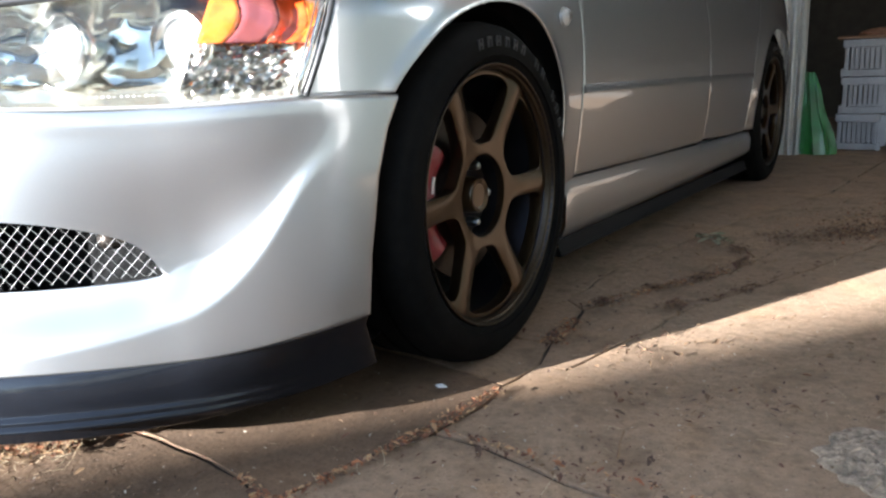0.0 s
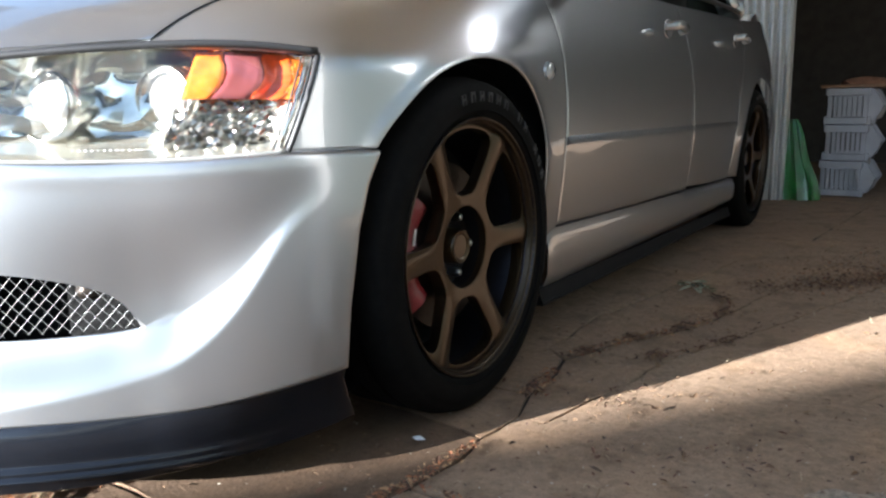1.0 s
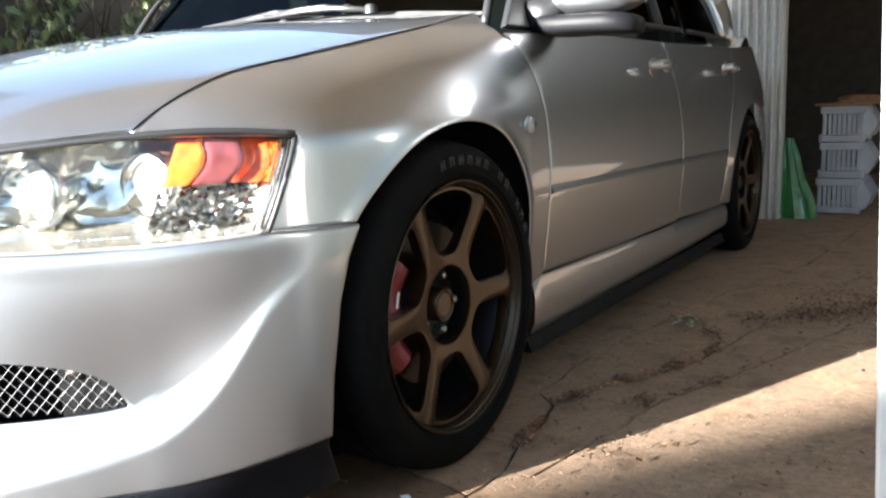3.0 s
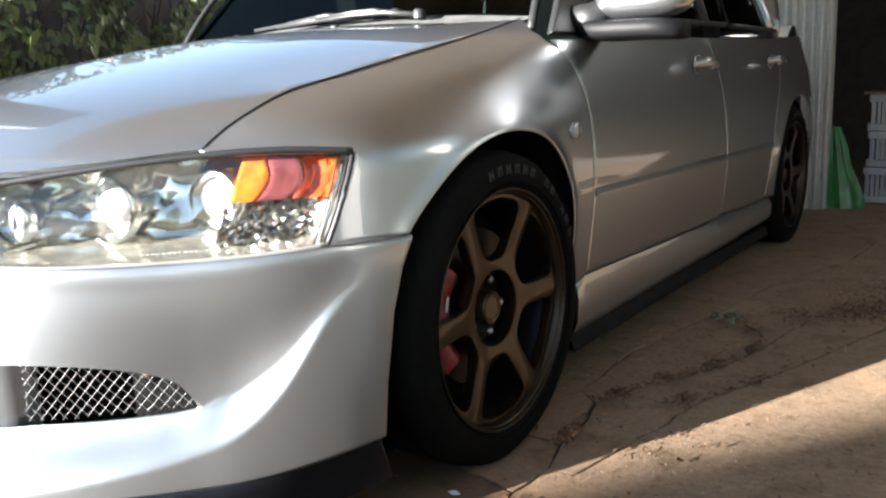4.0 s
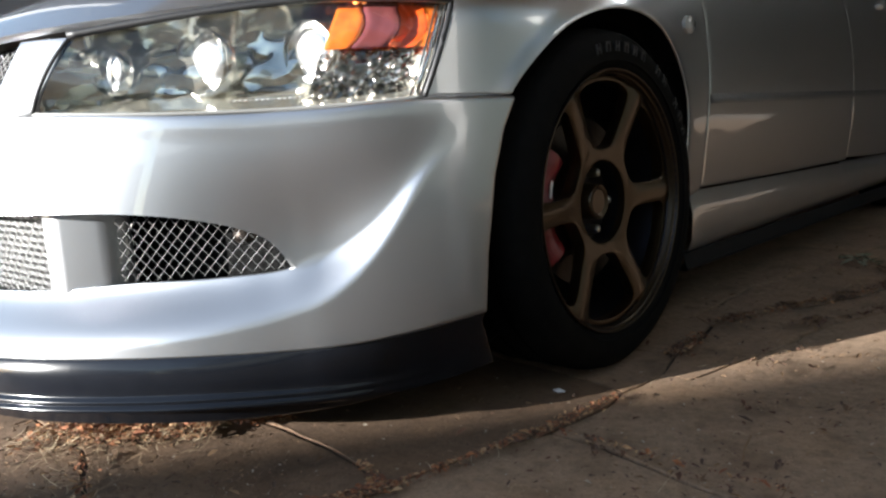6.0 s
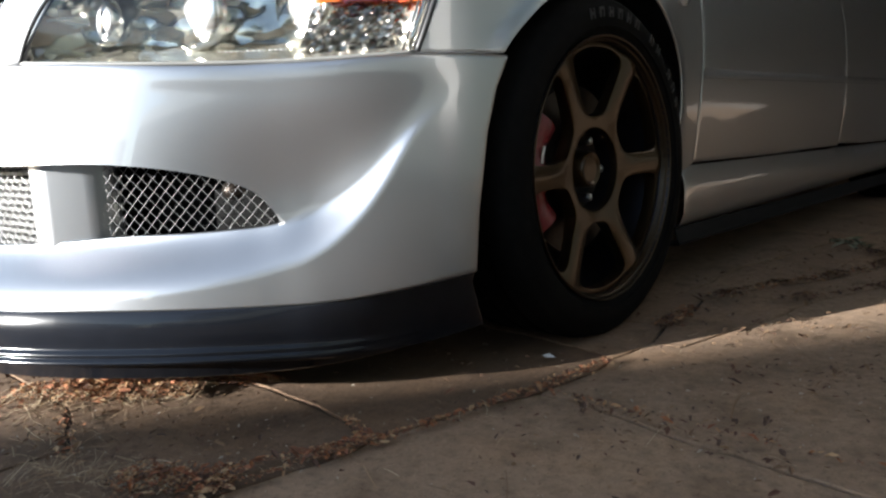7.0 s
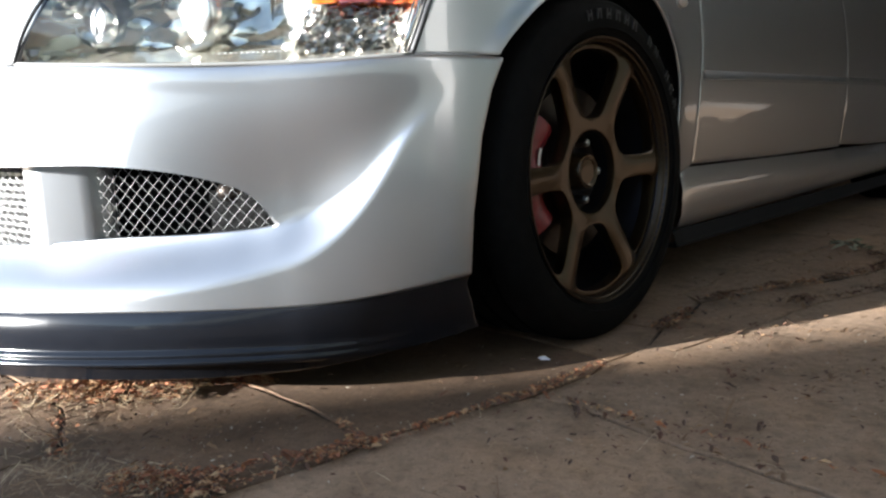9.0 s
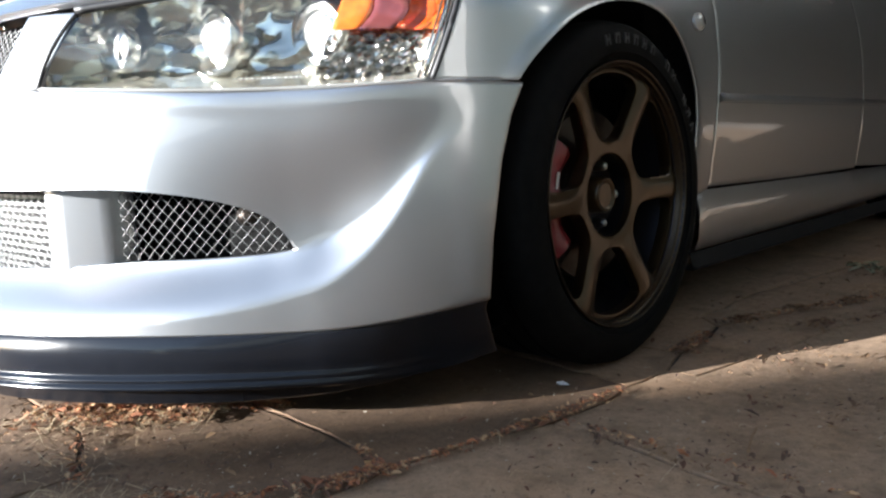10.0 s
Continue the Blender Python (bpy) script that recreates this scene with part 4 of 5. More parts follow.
# ---- the ground ----
def concrete(name, base, warm):
    m = material(name, base, .88, 0, vary=.38, scale=55, bump=.011, bump_scale=150, spot=.75, spot_scale=1.7, second=warm)
    nt = m.node_tree
    p = nt.nodes["Principled BSDF"]
    src = p.inputs["Base Color"].links[0].from_socket
    geo = nt.nodes.new("ShaderNodeNewGeometry")
    for scale, lo, hi, dark in ((9.0, .52, .66, .76), (26.0, .54, .66, .82), (3.3, .54, .64, 1.2), (70.0, .55, .68, .82), (150.0, .57, .69, .74), (300.0, .60, .72, .62), (420.0, .63, .72, 1.6)):
        n = nt.nodes.new("ShaderNodeTexNoise")
        n.inputs["Scale"].default_value, n.inputs["Detail"].default_value = scale, 5
        nt.links.new(geo.outputs["Position"], n.inputs["Vector"])
        r = nt.nodes.new("ShaderNodeMapRange")
        r.inputs["From Min"].default_value, r.inputs["From Max"].default_value = lo, hi
        nt.links.new(n.outputs["Fac"], r.inputs["Value"])
        mix = nt.nodes.new("ShaderNodeMix")
        mix.data_type, mix.blend_type = "RGBA", "MULTIPLY"
        mix.inputs["B"].default_value = (dark, dark * .97, dark * .92, 1)
        nt.links.new(r.outputs["Result"], mix.inputs["Factor"])
        nt.links.new(src, mix.inputs["A"])
        src = mix.outputs["Result"]
    nt.links.new(src, p.inputs["Base Color"])
    return m


SLAB = concrete("driveway_concrete", (.325, .224, .144), (.235, .152, .093))
SLAB2 = concrete("older_concrete", (.315, .215, .138), (.225, .144, .087))
# darker tone for the slabs before and under the nose
SLAB3 = concrete("darker_concrete", (.18, .114, .066), (.108, .064, .035))
SOIL = material("joint_soil", (.05, .032, .02), .95, vary=.5, scale=60, bump=.01, bump_scale=120, spot=.5, spot_scale=9)
me = bmesh.new()
bmesh.ops.create_grid(me, x_segments=60, y_segments=60, size=90)
for v in me.verts:
    v.co.z = -.0055
ground = tagged(part("ground", me, SOIL, smooth=False), "brown soil under and between the slabs", "ground", kind="structure")

pavement = tagged(new("pavement"), "cracked brown-grey concrete driveway slabs with litter in the joints", "driveway", kind="structure")


def slab(outline, mat, lift):
    pts = []
    L = [Vector(p) for p in outline]
    for a, b in zip(L, L[1:] + L[:1]):
        n = max(1, int((b - a).length / .035)) if max(abs(a.x), abs(a.y)) < 2.6 and (b - a).length < 3 else 4
        for k in range(n):
            p = a.lerp(b, k / n)
            e = noise.noise((p.x * 9, p.y * 9, 3.1)) * .010 + noise.noise((p.x * 40, p.y * 40, 1.7)) * .004
            f = noise.noise((p.x * 9, p.y * 9, 8.1)) * .010 + noise.noise((p.x * 40, p.y * 40, 5.7)) * .004
            pts.append(Vector((p.x + e, p.y + f)))
    n = len(pts)
    area = sum(pts[i].x * pts[(i + 1) % n].y - pts[i].y * pts[(i + 1) % n].x for i in range(n))
    sgn = 1 if area > 0 else -1
    rings = []
    for inset, z in ((.0022, -.03), (.0022, lift * .2 - .0016), (.0034, lift * .2)):
        ring = []
        for i in range(n):
            d = (pts[(i + 1) % n] - pts[i - 1]).normalized()
            q = pts[i] + Vector((-d.y, d.x)) * sgn * (inset + .005 * abs(noise.noise((pts[i].x * 30, pts[i].y * 30, 0))) + .003 * max(0, noise.noise((pts[i].x * 6, pts[i].y * 6, 7))))
            ring.append((q.x, q.y, z + .002 * noise.noise((q.x * 3, q.y * 3, 4))))
        rings.append(ring if sgn > 0 else ring[::-1])
    verts = [p for r in rings for p in r]
    faces = [(j * n + i, j * n + (i + 1) % n, (j + 1) * n + (i + 1) % n, (j + 1) * n + i) for j in range(2) for i in range(n)]
    faces.append(tuple(2 * n + i for i in range(n)))
    part("slab", mesh_of(verts, faces), mat, pavement, smooth=False)


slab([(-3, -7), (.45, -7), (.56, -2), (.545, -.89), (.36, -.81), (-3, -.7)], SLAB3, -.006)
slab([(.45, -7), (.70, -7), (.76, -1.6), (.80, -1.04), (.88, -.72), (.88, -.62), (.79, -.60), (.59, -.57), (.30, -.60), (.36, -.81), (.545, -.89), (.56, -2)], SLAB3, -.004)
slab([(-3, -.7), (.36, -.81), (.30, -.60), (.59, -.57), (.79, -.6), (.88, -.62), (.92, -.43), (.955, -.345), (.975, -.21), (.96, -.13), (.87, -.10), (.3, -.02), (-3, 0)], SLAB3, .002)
slab([(-3, 0), (.3, -.02), (.87, -.1), (.96, -.13), (.97, 0), (.94, .11), (.80, .12), (.4, .2), (-3, .2)], SLAB2, -.001)
slab([(-3, .2), (.4, .2), (.8, .12), (.94, .11), (.93, .26), (.91, .36), (.84, .42), (.84, .76), (.99, 1.7), (1.17, 2.36), (1.3, 3.9), (-3, 3.9)], SLAB2, .003)
slab([(.91, .36), (.97, .56), (1.04, .65), (1.12, .85), (1.2, 1.3), (1.45, 2.4), (1.7, 3.9), (1.3, 3.9), (1.17, 2.36), (.99, 1.7), (.84, .76), (.84, .42)], SLAB2, -.002)
slab([(.97, 0), (1.03, -.01), (1.08, .25), (1.12, .49), (1.27, .87), (1.6, 1.9), (2.1, 3.9), (1.7, 3.9), (1.45, 2.4), (1.2, 1.3), (1.12, .85), (1.04, .65), (.97, .56), (.91, .36), (.93, .26), (.94, .11)], SLAB2, -.001)
slab([(.955, -.345), (1.05, -.350), (1.20, -.386), (1.35, -.412), (1.7, -.455), (5, -.70), (5, 3.9), (2.1, 3.9), (1.6, 1.9), (1.27, .87), (1.12, .49), (1.08, .25), (1.03, -.01), (.97, 0), (.96, -.13), (.975, -.21)], SLAB, .003)
slab([(.70, -7), (5, -7), (5, -.705), (1.7, -.460), (1.35, -.416), (1.20, -.390), (1.05, -.354), (.955, -.345), (.92, -.43), (.88, -.62), (.88, -.72), (.80, -1.04), (.76, -1.6)], SLAB, .005)
slab([(-3, 3.9), (1.3, 3.9), (1.7, 3.9), (2.1, 3.9), (5, 3.9), (5, 9), (-3, 9)], SLAB2, .0)

# rough patch where the skin of the concrete has broken away
PATCH = material("broken_concrete", (.42, .33, .24), .95, vary=.5, scale=120, bump=.02, bump_scale=260, spot=.45, spot_scale=30)


def broken_patch(cx, cy, rx, ry, turn):
    n, m = 90, 30
    rows = []
    for j in range(m):
        f = j / (m - 1)
        ring = []
        for i in range(n):
            a = 2 * math.pi * i / n
            r = f * (1 + .30 * noise.noise((math.cos(a) * 1.6, math.sin(a) * 1.6, cx)) + .16 * noise.noise((math.cos(a) * 5, math.sin(a) * 5, cy)))
            x, y = rx * r * math.cos(a), ry * r * math.sin(a)
            px, py = cx + x * math.cos(turn) - y * math.sin(turn), cy + x * math.sin(turn) + y * math.cos(turn)
            h = .002 + (1 - f ** 6) * (.008 + .010 * noise.noise((px * 40, py * 40, 2)) + .007 * noise.noise((px * 110, py * 110, 5)))
            ring.append((px, py, h - .004 * (j == m - 1)))
        rows.append(ring)
    return part("broken_patch", grid(np.array(rows), wrap=True), PATCH, pavement, "pale rough broken concrete", smooth=False)


broken_patch(1.60, -.13, .13, .125, .3)

# ---- garage behind the car ----
TIN = material("corrugated_steel", (.62, .62, .60), .45, .25, vary=.15, scale=30, spot=.25, spot_scale=3, bump=.001)
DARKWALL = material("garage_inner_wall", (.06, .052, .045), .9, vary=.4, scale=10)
xs = np.linspace(-3.0, .80, 700)
rows = []
for z in np.linspace(0.0, 2.75, 6):
    rows.append(np.stack([xs, 3.72 + .012 * np.sign(np.sin(xs * 2 * np.pi / .048)) * np.abs(np.sin(xs * 2 * np.pi / .048)) ** .5, 0 * xs + z], 1))
tagged(part("wall_garage_front", grid(np.stack(rows)), TIN, None, thick=.004, angle=60), "white corrugated steel wall of the garage", "wall", kind="structure")
tagged(part("wall_garage_post", box((.75, 3.74, 0), (.81, 3.84, 2.6)), TIN, None, bevel=.004), "pale steel door post", "wall", kind="structure")
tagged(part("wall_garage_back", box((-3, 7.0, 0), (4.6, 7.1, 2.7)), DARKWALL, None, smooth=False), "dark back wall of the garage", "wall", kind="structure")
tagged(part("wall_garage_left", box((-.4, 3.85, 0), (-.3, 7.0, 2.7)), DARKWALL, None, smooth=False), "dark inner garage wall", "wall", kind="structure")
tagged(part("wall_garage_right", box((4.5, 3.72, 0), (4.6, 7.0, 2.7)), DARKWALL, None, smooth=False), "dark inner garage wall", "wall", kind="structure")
tagged(part("wall_garage_lintel", box((.80, 3.70, 2.0), (4.6, 3.80, 2.7)), TIN, None, smooth=False), "pale lintel over the open garage", "wall", kind="structure")
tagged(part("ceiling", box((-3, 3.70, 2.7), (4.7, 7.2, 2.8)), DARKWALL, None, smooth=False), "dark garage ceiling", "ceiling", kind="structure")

# ---- white post beside the driveway ----
POSTM = material("white_post_paint", (.57, .555, .53), .55, vary=.08, scale=14, spot=.12, spot_scale=3, bump=.002, bump_scale=90)
post = tagged(new("post"), "white painted square timber post beside the driveway", "post")
post.matrix_basis = pose(1.711, -.37, 0, 0, -1.8, 0)
part("post_shaft", box((-.075, -.075, .250), (.075, .075, 2.40)), POSTM, post, bevel=.004)
part("post_foot", box((-.081, -.081, 0), (.081, .081, .244)), POSTM, post, "scuffed boxed foot of the post", bevel=.003)
part("joint_line", box((-.077, -.077, .244), (.077, .077, .250)), material("rusty_dirt", (.26, .16, .09), .9, vary=.6, scale=60, spot=.5, spot_scale=20), post, "tan dirt in the joint of the post")

# ---- unseen fence and shade block, hedge ----
WOOD = material("reflected_fence_boards", (.08, .10, .09), .8, vary=.4, scale=30, bump=.003, bump_scale=60, spot=.4, spot_scale=3)
# unseen fence, added and tinted to give the flank its dark green reflections
fence = tagged(new("fence"), "weathered grey-green board fence beside the driveway", "fence", kind="structure")
board = None
for k in range(116):
    if board is None:
        board = part("board", box((-.012, -.068, .05), (.012, .068, 1.9)), WOOD, fence, bevel=.003)
        ob = board
    else:
        ob = new("board", board.data)
        ob.parent = fence
    ob.location = (4.35 + .006 * ((k * 7) % 5 - 2), -9.1 + k * .142, 0)
for z in (.4, 1.5):
    part("rail", box((4.37, -9.2, z), (4.42, 7.3, z + .08)), WOOD, fence)

# ---- carport roof over the car, on the post ----
ROOFWOOD = material("roof_timber", (.66, .51, .32), .75, vary=.35, scale=18, spot=.4, spot_scale=5, bump=.002)
bm = bmesh.new()
for k in range(12, 35):
    box((-2.45 + k * .142, -.80, 2.50), (-2.45 + k * .142 + .136, 3.70, 2.53), bm)
for k in range(9):
    box((-.70, -.70 + k * .52, 2.40), (2.46, -.655 + k * .52, 2.50), bm)
tagged(part("ceiling_carport", bm, ROOFWOOD, None, smooth=False), "brown boarded underside of the carport roof", "ceiling", kind="structure")
# unseen board, made tall to keep low sun out of the garage
tagged(part("wall_sun_block", box((-1.62, -.84, 1.90), (2.54, -.80, 2.72)), POSTM, None, bevel=.004), "white fascia board of the carport", "fascia", kind="structure")

# ---- trees beyond the fence ----
TWIG = material("bark", (.05, .035, .02), .9, vary=.3)
GREEN = material("tree_leaf", (.055, .085, .03), .5, vary=.5, scale=3, spot=.5, spot_scale=8)
trees = random.Random(4)
for ty in (-7.0, -4.2, -1.5, 1.2, 4.0, 7.0):
    tr = tagged(new("tree"), "leafy green tree beyond the fence", "tree", group="trees beyond the fence")
    tr.location = (6.6, ty, 0)
    part("trunk", tube([(0, 0, 0), (.05, .1, 1.2), (-.1, 0, 2.4), (.1, -.1, 4.2)], [.16, .13, .10, .03], 8), TWIG, tr)
    V, F = [], []
    for _ in range(2600):
        a, h = trees.uniform(0, 6.28), trees.random()
        r = (.5 + 1.3 * math.sin(math.pi * (.1 + .85 * h))) * trees.random() ** .4 * (1 + .35 * noise.noise((a, h * 4, ty)))
        c = Vector((r * math.cos(a), r * math.sin(a), 1.4 + 5.4 * h))
        q = Euler((trees.uniform(-1, 1), trees.uniform(-1, 1), trees.uniform(0, 6.28))).to_matrix()
        b, w = len(V), .07 + .08 * trees.random()
        V += [c + q @ Vector(p) * w for p in ((-1, 0, 0), (0, .5, .15), (1.2, 0, 0), (0, -.5, .15))]
        F.append((b, b + 1, b + 2, b + 3))
    tagged(part("crown", mesh_of(V, F), GREEN, tr, smooth=False), kind="stuff")

BLOCKM = material("shade_block_grey", (.40, .42, .46), .9, vary=.2, scale=12, bump=.003)
BLOCKTOPM = material("shade_block_brown", (.14, .09, .07), .8, vary=.4, scale=20)
# unseen block added towards the sun; its edge casts the driveway's shade line
house = tagged(new("house"), "plain plastered house across the driveway", "house", kind="structure")
HX = 16.0
edge = Vector((1.10 - .39 * HX, .08 - .92 * HX, 0))
dirv, perp = Vector((.585, .811, 0)), Vector((.811, -.585, 0))
top_z = HX * math.tan(SUN_EL) / math.hypot(.39, .92)
q = [edge + dirv * -14, edge + dirv * 2.0, edge + dirv * 2.0 + perp * 16, edge + dirv * -14 + perp * 16]
wall = mesh_of([(*p.xy, 0) for p in q] + [(*p.xy, top_z - .25) for p in q], [(0, 1, 5, 4), (1, 2, 6, 5), (2, 3, 7, 6), (3, 0, 4, 7)])
part("shade_block_wall", wall, BLOCKM, house, smooth=False)
part("roof", mesh_of([(*p.xy, top_z - .25) for p in q] + [(*p.xy, top_z) for p in q], [(0, 1, 5, 4), (1, 2, 6, 5), (2, 3, 7, 6), (3, 0, 4, 7), (4, 5, 6, 7), (3, 2, 1, 0)]), BLOCKTOPM, house, smooth=False)

LEAF = material("ivy_leaf", (.12, .155, .04), .45, vary=.6, scale=6, spot=.5, spot_scale=14)
rnd = random.Random(11)
hedge = tagged(new("hedge"), "dark ivy hedge behind the car", "hedge")
verts, faces = [], []
for k in range(10500):
    y = -.10 + 3.8 * rnd.random()
    z = .05 + 1.55 * rnd.random() ** .9
    lump = noise.noise((y * 1.5, z * 1.8, 2)) * .22 + noise.noise((y * 5, z * 5, 6)) * .12
    if noise.noise((y * 3.2, z * 3.2, 9)) < -.16 or noise.noise((y * 9, z * 9, 4)) < -.25:
        continue
    c = Vector((-2.25 + lump + .10 * rnd.random(), y, z))
    r = .013 + .026 * rnd.random() ** 1.5
    q = Euler((rnd.uniform(-.9, .9), rnd.uniform(.3, 1.9), rnd.uniform(-1.2, 1.2))).to_matrix()
    b = len(verts)
    for px, py, pz in ((-r, 0, 0), (-.3 * r, .75 * r, .12 * r), (.9 * r, .35 * r, 0), (1.35 * r, 0, -.2 * r), (.9 * r, -.35 * r, 0), (-.3 * r, -.75 * r, .12 * r)):
        verts.append(c + q @ Vector((px, py, pz)))
    faces += [(b, b + 1, b + 2, b + 3), (b, b + 3, b + 4, b + 5)]
tagged(part("hedge_leaves", mesh_of(verts, faces), LEAF, hedge, smooth=False), kind="stuff")
bm = bmesh.new()
for k in range(60):
    y = -.10 + 3.8 * rnd.random()
    tube([(-2.35, y, 0), (-2.33 + .1 * rnd.random(), y + rnd.uniform(-.2, .2), 1.1), (-2.3 + .15 * rnd.random(), y + rnd.uniform(-.4, .4), 1.55)], [.012, .009, .004], 5, bm)
tagged(part("hedge_twig", bm, TWIG, hedge, angle=180), kind="stuff")
tagged(part("wall_boundary", box((-2.6, -.15, 0), (-2.5, 3.72, 1.5)), DARKWALL, None, smooth=False), "dark fence behind the hedge", "wall", kind="structure")
PILLAR = material("grey_pillar_paint", (.16, .165, .18), .7, vary=.2, scale=12, bump=.002)
pil = tagged(new("pillar"), "grey painted pillar on a stone foot", "pillar")
pil.location = (-1.62, -.02, 0)
part("pillar_shaft", box((-.12, -.30, .965), (.12, .12, 2.6)), PILLAR, pil, bevel=.006)
part("pillar_foot", box((-.15, -.33, 0), (.14, .15, .965)), material("grey_stone", (.13, .128, .12), .9, vary=.4, scale=18, bump=.01, bump_scale=30, spot=.4, spot_scale=6), pil, "rough stone foot", bevel=.02)

# ---- stacked crates and sack in the garage ----
CRATE = material("white_plastic_crate", (.38, .39, .43), .45, vary=.15, scale=12, spot=.15, spot_scale=5)


def crate():
    c = tagged(new("crate"), "white slatted plastic stacking crate", "crate", group="stacked crates")
    w, d, h = .21, .34, .215
    for x in (-w / 2, w / 2):
        part("side_panel", box((x - .004, -d / 2, .02), (x + .004, d / 2, h - .004)), CRATE, c, bevel=.002)
    part("floor_panel", box((-w / 2, -d / 2, .015), (w / 2, d / 2, .022)), CRATE, c)
    for y in (-d / 2, d / 2):
        part("rim", box((-w / 2 - .012, y - .014, h - .045), (w / 2 + .012, y + .014, h)), CRATE, c, bevel=.004)
        part("foot_band", box((-w / 2 - .004, y - .008, .004), (w / 2 + .004, y + .008, .042)), CRATE, c, bevel=.003)
        for k in range(8):
            x = -w / 2 + .012 + (w - .024) * k / 7
            part("slat", box((x - .009, y - .005, .04), (x + .009, y + .005, h - .04)), CRATE, c)
    for x in (-w / 2 - .010, w / 2 + .010):
        part("rim_end", box((x - .008, -d / 2, h - .04), (x + .008, d / 2, h)), CRATE, c, bevel=.003)
        for y in (-d / 2 + .02, d / 2 - .02):
            part("stacking_foot", box((x - .012, y - .018, 0), (x + .012, y + .018, .05)), CRATE, c, bevel=.004)
    # sloping open mouth at one end
    prof = [(w / 2, h - .006), (w / 2 + .030, h - .010), (w / 2 + .085, h * .52), (w / 2 + .045, .035), (w / 2, .020)]
    V = [(x, y, z) for y in (-d / 2 + .01, d / 2 - .01) for x, z in prof]
    part("hopper_front", mesh_of(V, [(0, 1, 2, 3, 4), (9, 8, 7, 6, 5)] + [(k, k + 5, (k + 1) % 5 + 5, (k + 1) % 5) for k in (2, 3)]), CRATE, c, "sloping open end", thick=.004, smooth=False)
    for y in (-d / 2 + .01, d / 2 - .01):
        part("hopper_rib", tube([(x, y, z) for x, z in prof], .006, 6), CRATE, c)
    return c


first = crate()
CX, CY = 1.085, 4.22
first.matrix_basis = pose(CX, CY, .003, 0, 0, -2)
copy_thing(first, pose(CX + .008, CY + .005, .219, 0, 0, 1))
copy_thing(first, pose(CX + .012, CY, .435, 0, 0, -1))
BOARD = material("brown_board", (.20, .11, .06), .7, vary=.3, scale=25)
bd = tagged(part("plank", box((-.14, -.2, 0), (.22, .2, .018)), BOARD, None, bevel=.003), "brown board lying on the crates", "board")
bd.location = (CX, CY, .652)
rag = bmesh.new()
bmesh.ops.create_icosphere(rag, subdivisions=3, radius=.09)
for v in rag.verts:
    f = 1 + .35 * noise.noise(v.co * 14)
    v.co = Vector((v.co.x * 1.6 * f, v.co.y * f, max(-.0, v.co.z * .5 * f)))
rg = tagged(part("cloth", rag, material("brown_cloth", (.30, .14, .08), .9, vary=.4, scale=30), None), "crumpled brown cloth on the board", "cloth")
rg.location = (CX + .10, CY, .671)

SACKM = material("green_plastic_sack", (.02, .20, .035), .35, vary=.4, scale=12, spot=.4, spot_scale=9, coat=.4)
sk = bmesh.new()
n = 24
rows = []
for k, z in enumerate(np.linspace(0, 1, 18)):
    a = np.linspace(0, 2 * np.pi, n, endpoint=False)
    w = .10 * (1 - .72 * z ** 1.3) * (1 + .10 * math.sin(z * 9))
    ring = np.stack([w * np.cos(a) * (1 + .16 * np.sin(5 * a + 4 * z)) - .065 * z, .05 * (1 - .6 * z) * np.sin(a) * (1 + .2 * np.sin(7 * a)) + .04 * z, 0 * a + .47 * z], 1)
    rows.append(ring)
sk = grid(np.stack(rows), wrap=True)
bmesh.ops.holes_fill(sk, edges=[e for e in sk.edges if e.is_boundary])
ob = tagged(part("sack", sk, SACKM, None), "crumpled green plastic sack leaning on the door post", "sack")
ob.location = (.895, 3.80, .002)

# ---- litter ----


def mottled(name, tones):
    """Dry litter: each piece takes its own tone."""
    m = material(name, tones[0], .85)
    nt = m.node_tree
    ramp = nt.nodes.new("ShaderNodeValToRGB")
    ramp.color_ramp.interpolation = "CONSTANT"
    while len(ramp.color_ramp.elements) < len(tones):
        ramp.color_ramp.elements.new(1.0)
    for k, c in enumerate(tones):
        ramp.color_ramp.elements[k].position, ramp.color_ramp.elements[k].color = k / len(tones), (*c, 1)
    nt.links.new(nt.nodes.new("ShaderNodeNewGeometry").outputs["Random Per Island"], ramp.inputs[0])
    nt.links.new(ramp.outputs[0], nt.nodes["Principled BSDF"].inputs["Base Color"])
    return m


DRY = mottled("dry_leaf_litter", [(.30, .115, .045), (.16, .065, .03), (.34, .19, .09), (.10, .05, .03), (.24, .09, .04), (.42, .27, .14)])
STRAW = mottled("dry_needles", [(.36, .27, .16), (.25, .16, .085), (.46, .37, .24), (.15, .09, .05)])
CRUMB = mottled("brown_leaf_crumb", [(.13, .075, .038), (.07, .04, .025), (.20, .12, .06), (.10, .045, .025)])


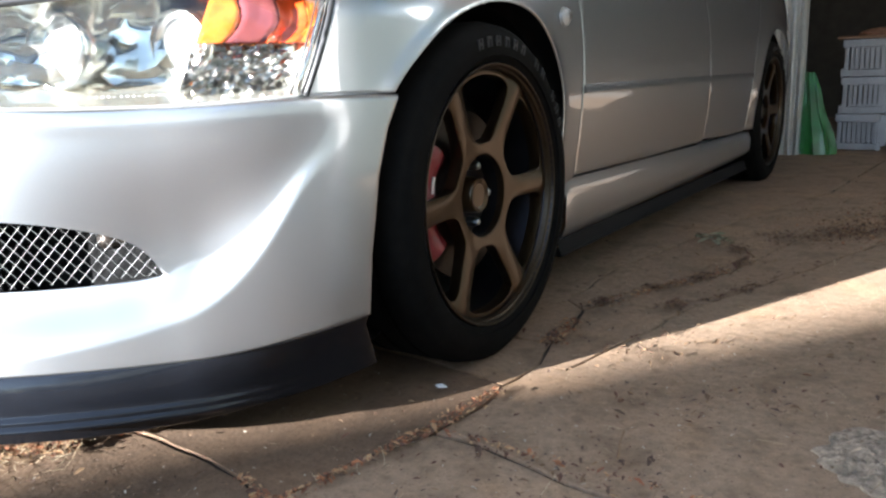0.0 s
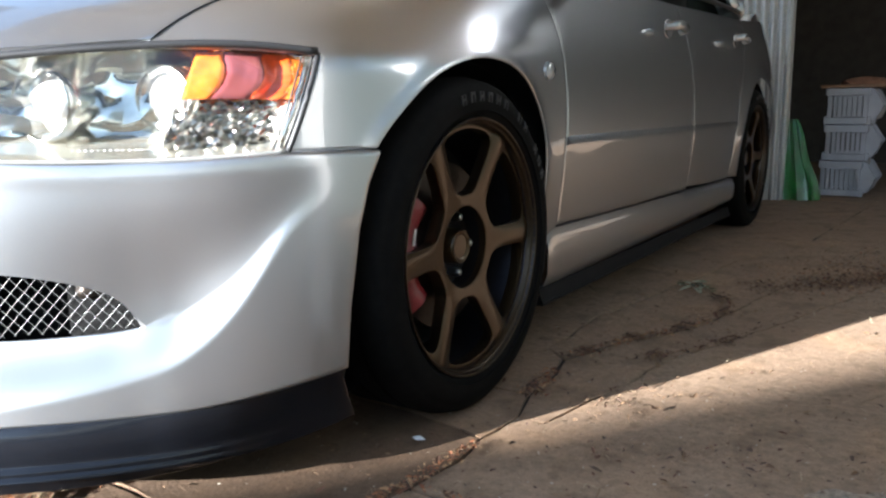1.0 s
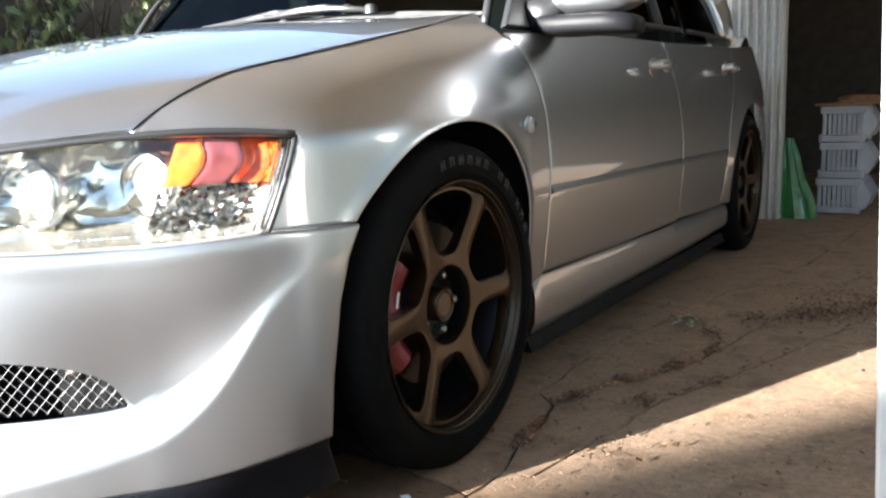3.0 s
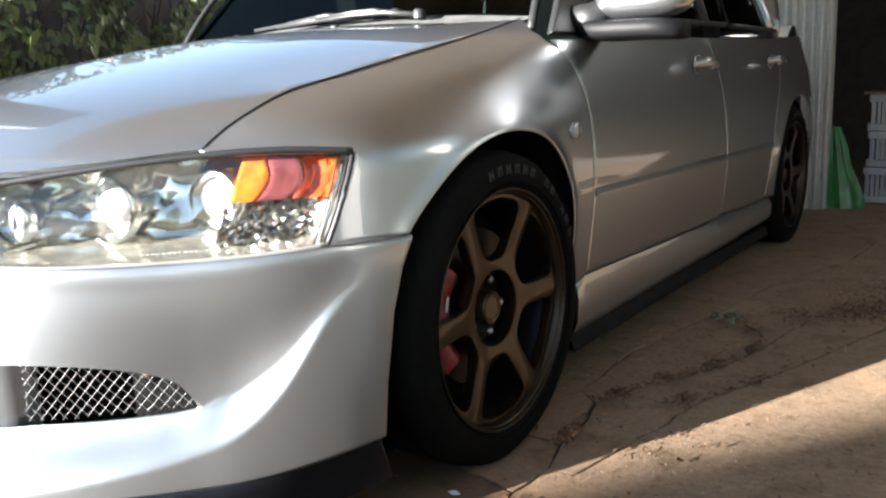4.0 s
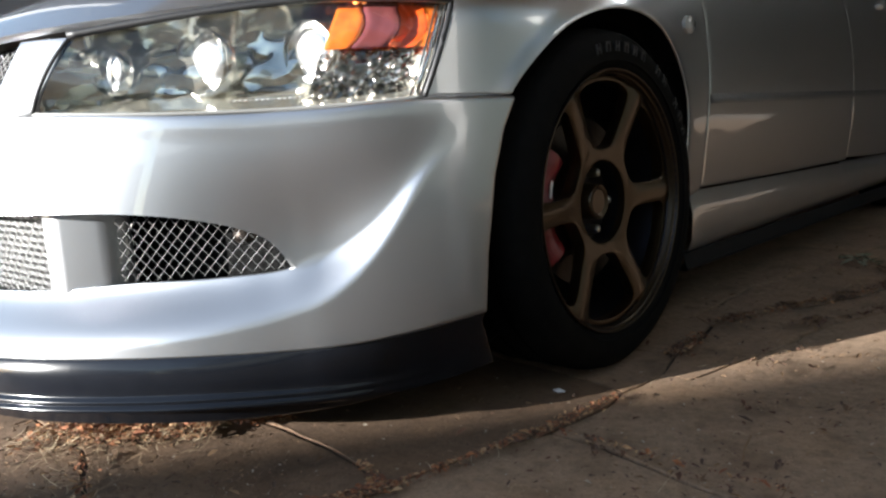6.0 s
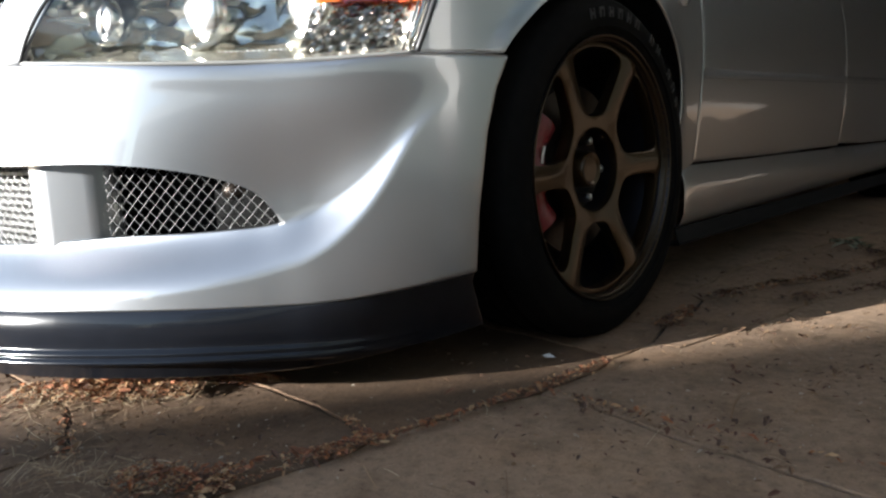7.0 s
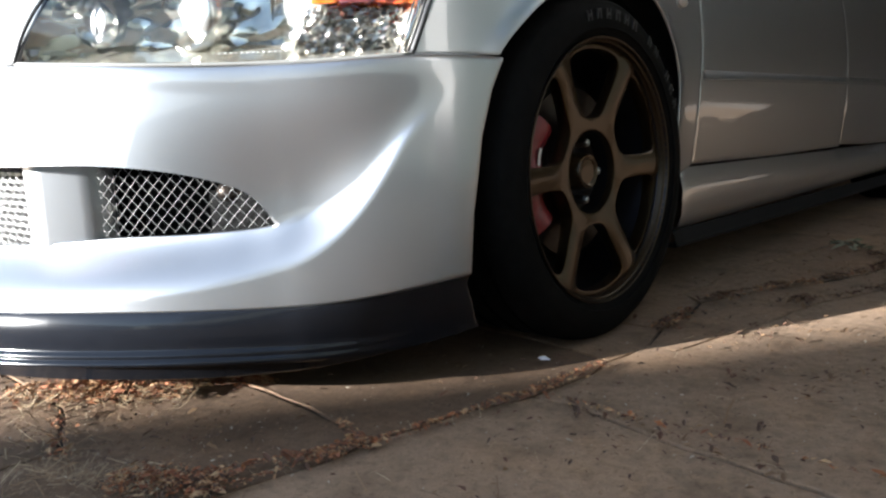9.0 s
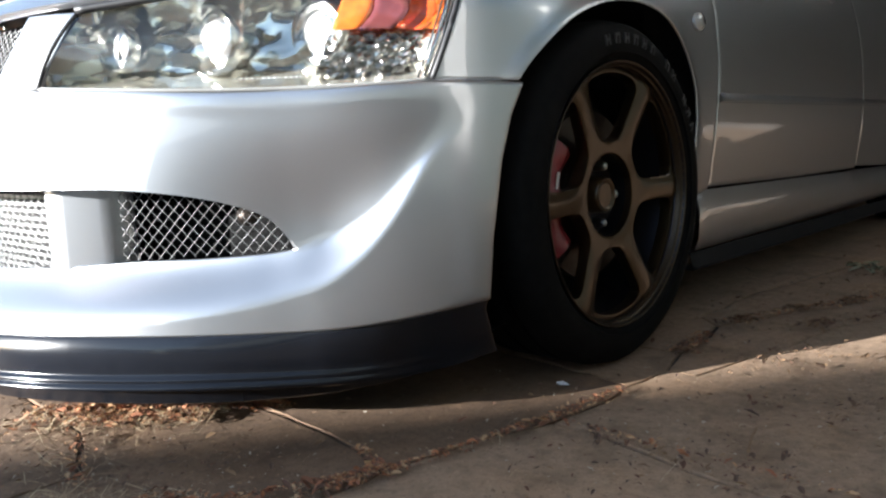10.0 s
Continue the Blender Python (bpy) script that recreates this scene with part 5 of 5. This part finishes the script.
def scatter(name, mat, spots, seed, size, label, long=False):
    rr = random.Random(seed)
    V, F = [], []
    for x0, y0, x1, y1, wide, count, pile in spots:
        for _ in range(count):
            t = rr.random()
            g = rr.gauss(0, wide)
            d = Vector((x1 - x0, y1 - y0)).normalized() if (x1 - x0) ** 2 + (y1 - y0) ** 2 > 1e-6 else Vector((1, 0))
            x, y = x0 + (x1 - x0) * t - d.y * g, y0 + (y1 - y0) * t + d.x * g + rr.gauss(0, wide * .3)
            r = size * rr.uniform(.4, 1.1) * (1 + 1.8 * rr.random() ** 6)
            z = .009 + pile * rr.random() * math.exp(-(g / max(wide, 1e-3)) ** 2)
            q = Euler((rr.uniform(-.5, .5), rr.uniform(-.5, .5), rr.uniform(0, 6.28))).to_matrix()
            b = len(V)
            if long:
                k = rr.uniform(-.2, .2)
                sh = ((-1.6, -.045, 0), (0, k - .05, .08), (1.6, -.045, 0), (1.6, .045, 0), (0, k + .05, .08), (-1.6, .045, 0))
                fs = [(b, b + 1, b + 4, b + 5), (b + 1, b + 2, b + 3, b + 4)]
            else:
                sh = ((-1, 0, 0), (-.2, .45, .28), (.8, .3, .1), (1.2, 0, 0), (.7, -.35, .15), (-.2, -.5, .30), (.1, 0, -.02))
                fs = [(b, b + 6, b + 1), (b + 1, b + 6, b + 2), (b + 2, b + 6, b + 3), (b + 3, b + 6, b + 4), (b + 4, b + 6, b + 5), (b + 5, b + 6, b)]
            for p in sh:
                V.append(Vector((x, y, z)) + q @ (Vector(p) * r))
            F += fs
    return tagged(part(name, mesh_of(V, F), mat, None, smooth=False), label, "litter", kind="stuff")


JOINTS = [(.80, -1.04, .88, -.72, .006, 90, .003), (.88, -.72, .955, -.345, .007, 220, .004), (.955, -.345, .975, -.16, .008, 100, .004),
          (.95, .09, .93, .26, .014, 110, .006), (.91, .36, 1.04, .65, .016, 90, .004), (1.04, .65, 1.12, .85, .02, 60, .003), (.955, -.345, 1.45, -.355, .005, 60, .002)]
scatter("leaf_litter", DRY, [(x0, y0, x1, y1, w, int(c * 1.7), h) for x0, y0, x1, y1, w, c, h in JOINTS] + [(.325, -.80, .485, -.64, .022, 3600, .024), (.25, -.86, .36, -.72, .030, 900, .010), (.46, -.62, .54, -.57, .012, 260, .008), (.72, -.90, .85, -.82, .020, 700, .010), (.36, -.66, .46, -.58, .016, 700, .012), (.50, -.565, .58, -.56, .010, 130, .006), (.86, -.72, .88, -.63, .010, 160, .004), (.80, -.60, .87, -.63, .006, 60, .002),
        (1.25, 1.3, 1.9, 2.2, .14, 800, .008), (.42, -.84, .60, -.91, .008, 90, .002), (.80, -.82, .90, -.62, .007, 200, .005)], 3, .0040, "reddish dry leaf litter lying in the joints")
CRACKS = [(.913, .342, .971, .551), (.971, .551, 1.048, .651), (1.048, .651, 1.126, .879), (1.126, .879, 1.138, 1.018), (1.138, 1.018, 1.0, 1.2), (1.051, .417, 1.154, .542), (1.154, .542, 1.283, .884)]
scatter("crack_litter", CRUMB, [(*c, .009, 45, .003) for c in CRACKS] + [(x + .25 * (u - x), y + .25 * (v - y), x + .5 * (u - x), y + .5 * (v - y), .013, 90, .006) for x, y, u, v in CRACKS] + [(.925, .10, .965, .12, .014, 60, .004), (.93, .13, .945, .25, .010, 50, .003), (1.12, 1.28, 1.48, 1.55, .05, 520, .002), (1.2, 1.6, 1.6, 1.9, .10, 400, .002), (1.30, 1.42, 1.52, 1.68, .05, 500, .002), (1.06, .08, 1.24, .30, .05, 60, .001), (1.15, -.10, 1.42, .02, .03, 50, .001), (1.02, -.35, 1.35, -.41, .008, 60, .001)], 31, .0050, "curled brown leaf bits along the cracks")
scatter("straw", STRAW, [(1.0, -.75, 1.5, -.2, .16, 45, 0), (.45, -.95, .8, -.85, .04, 40, .004), (.22, -.92, .45, -.84, .03, 60, .006)], 37, .0085, "pale dry straws lying on the slabs", True)
scatter("needles", STRAW, [(.9, -.8, 2.2, .6, .35, 420, 0), (.95, -.2, 1.6, .9, .12, 200, 0), (.27, -.88, .52, -.66, .035, 1300, .018), (.9, .3, 1.5, 1.5, .15, 220, 0), (.60, -.98, .80, -.85, .028, 800, .010), (.40, -.84, .62, -.92, .03, 160, .002), (.80, -1.04, .95, -.36, .014, 200, .003)], 7, .0055, "dry needles and straw strewn on the slabs", True)
scatter("leaf_crumbs", CRUMB, [(.9, -.7, 2.1, .7, .35, 650, 0), (.95, -.5, 1.6, .4, .2, 350, 0), (1.15, -.10, 1.45, .02, .03, 60, 0), (1.05, -.42, 1.30, -.30, .03, 70, 0), (.9, .4, 1.6, 2.4, .2, 800, 0), (.1, -1.0, .8, -.75, .12, 700, 0)], 9, .0040, "small brown leaf crumbs on the slabs")
CHIP = material("stone_chip", (.45, .40, .32), .9, vary=.4, scale=90)
scatter("stone_chips", CHIP, [(.95, -.7, 2.0, .5, .30, 420, 0), (.3, -1.0, .9, -.7, .10, 120, 0)], 15, .0022, "tiny pale stone chips on the slabs")
GREENLEAF = mottled("fallen_green_leaf", [(.20, .21, .13), (.07, .07, .04), (.33, .34, .24), (.11, .10, .05)])
scatter("green_leaves", GREENLEAF, [(.94, 1.17, 1.02, 1.22, .032, 30, .02)], 21, .0135, "fallen grey-green leaves on the driveway")
tw = part("twig", tube([(1.241, -.303, .010), (1.228, -.262, .012), (1.218, -.216, .010)], .0017, 6), CRUMB, None)
tagged(tw, "short brown twig lying on the slab", "twig")
ch = part("pebble", mesh_of([(.860, -.198, .008), (.876, -.206, .008), (.888, -.196, .008), (.872, -.186, .008), (.874, -.196, .013)], [(0, 1, 4), (1, 2, 4), (2, 3, 4), (3, 0, 4)]), WHITE, None)
tagged(ch, "small white stone chip on the slab", "pebble")
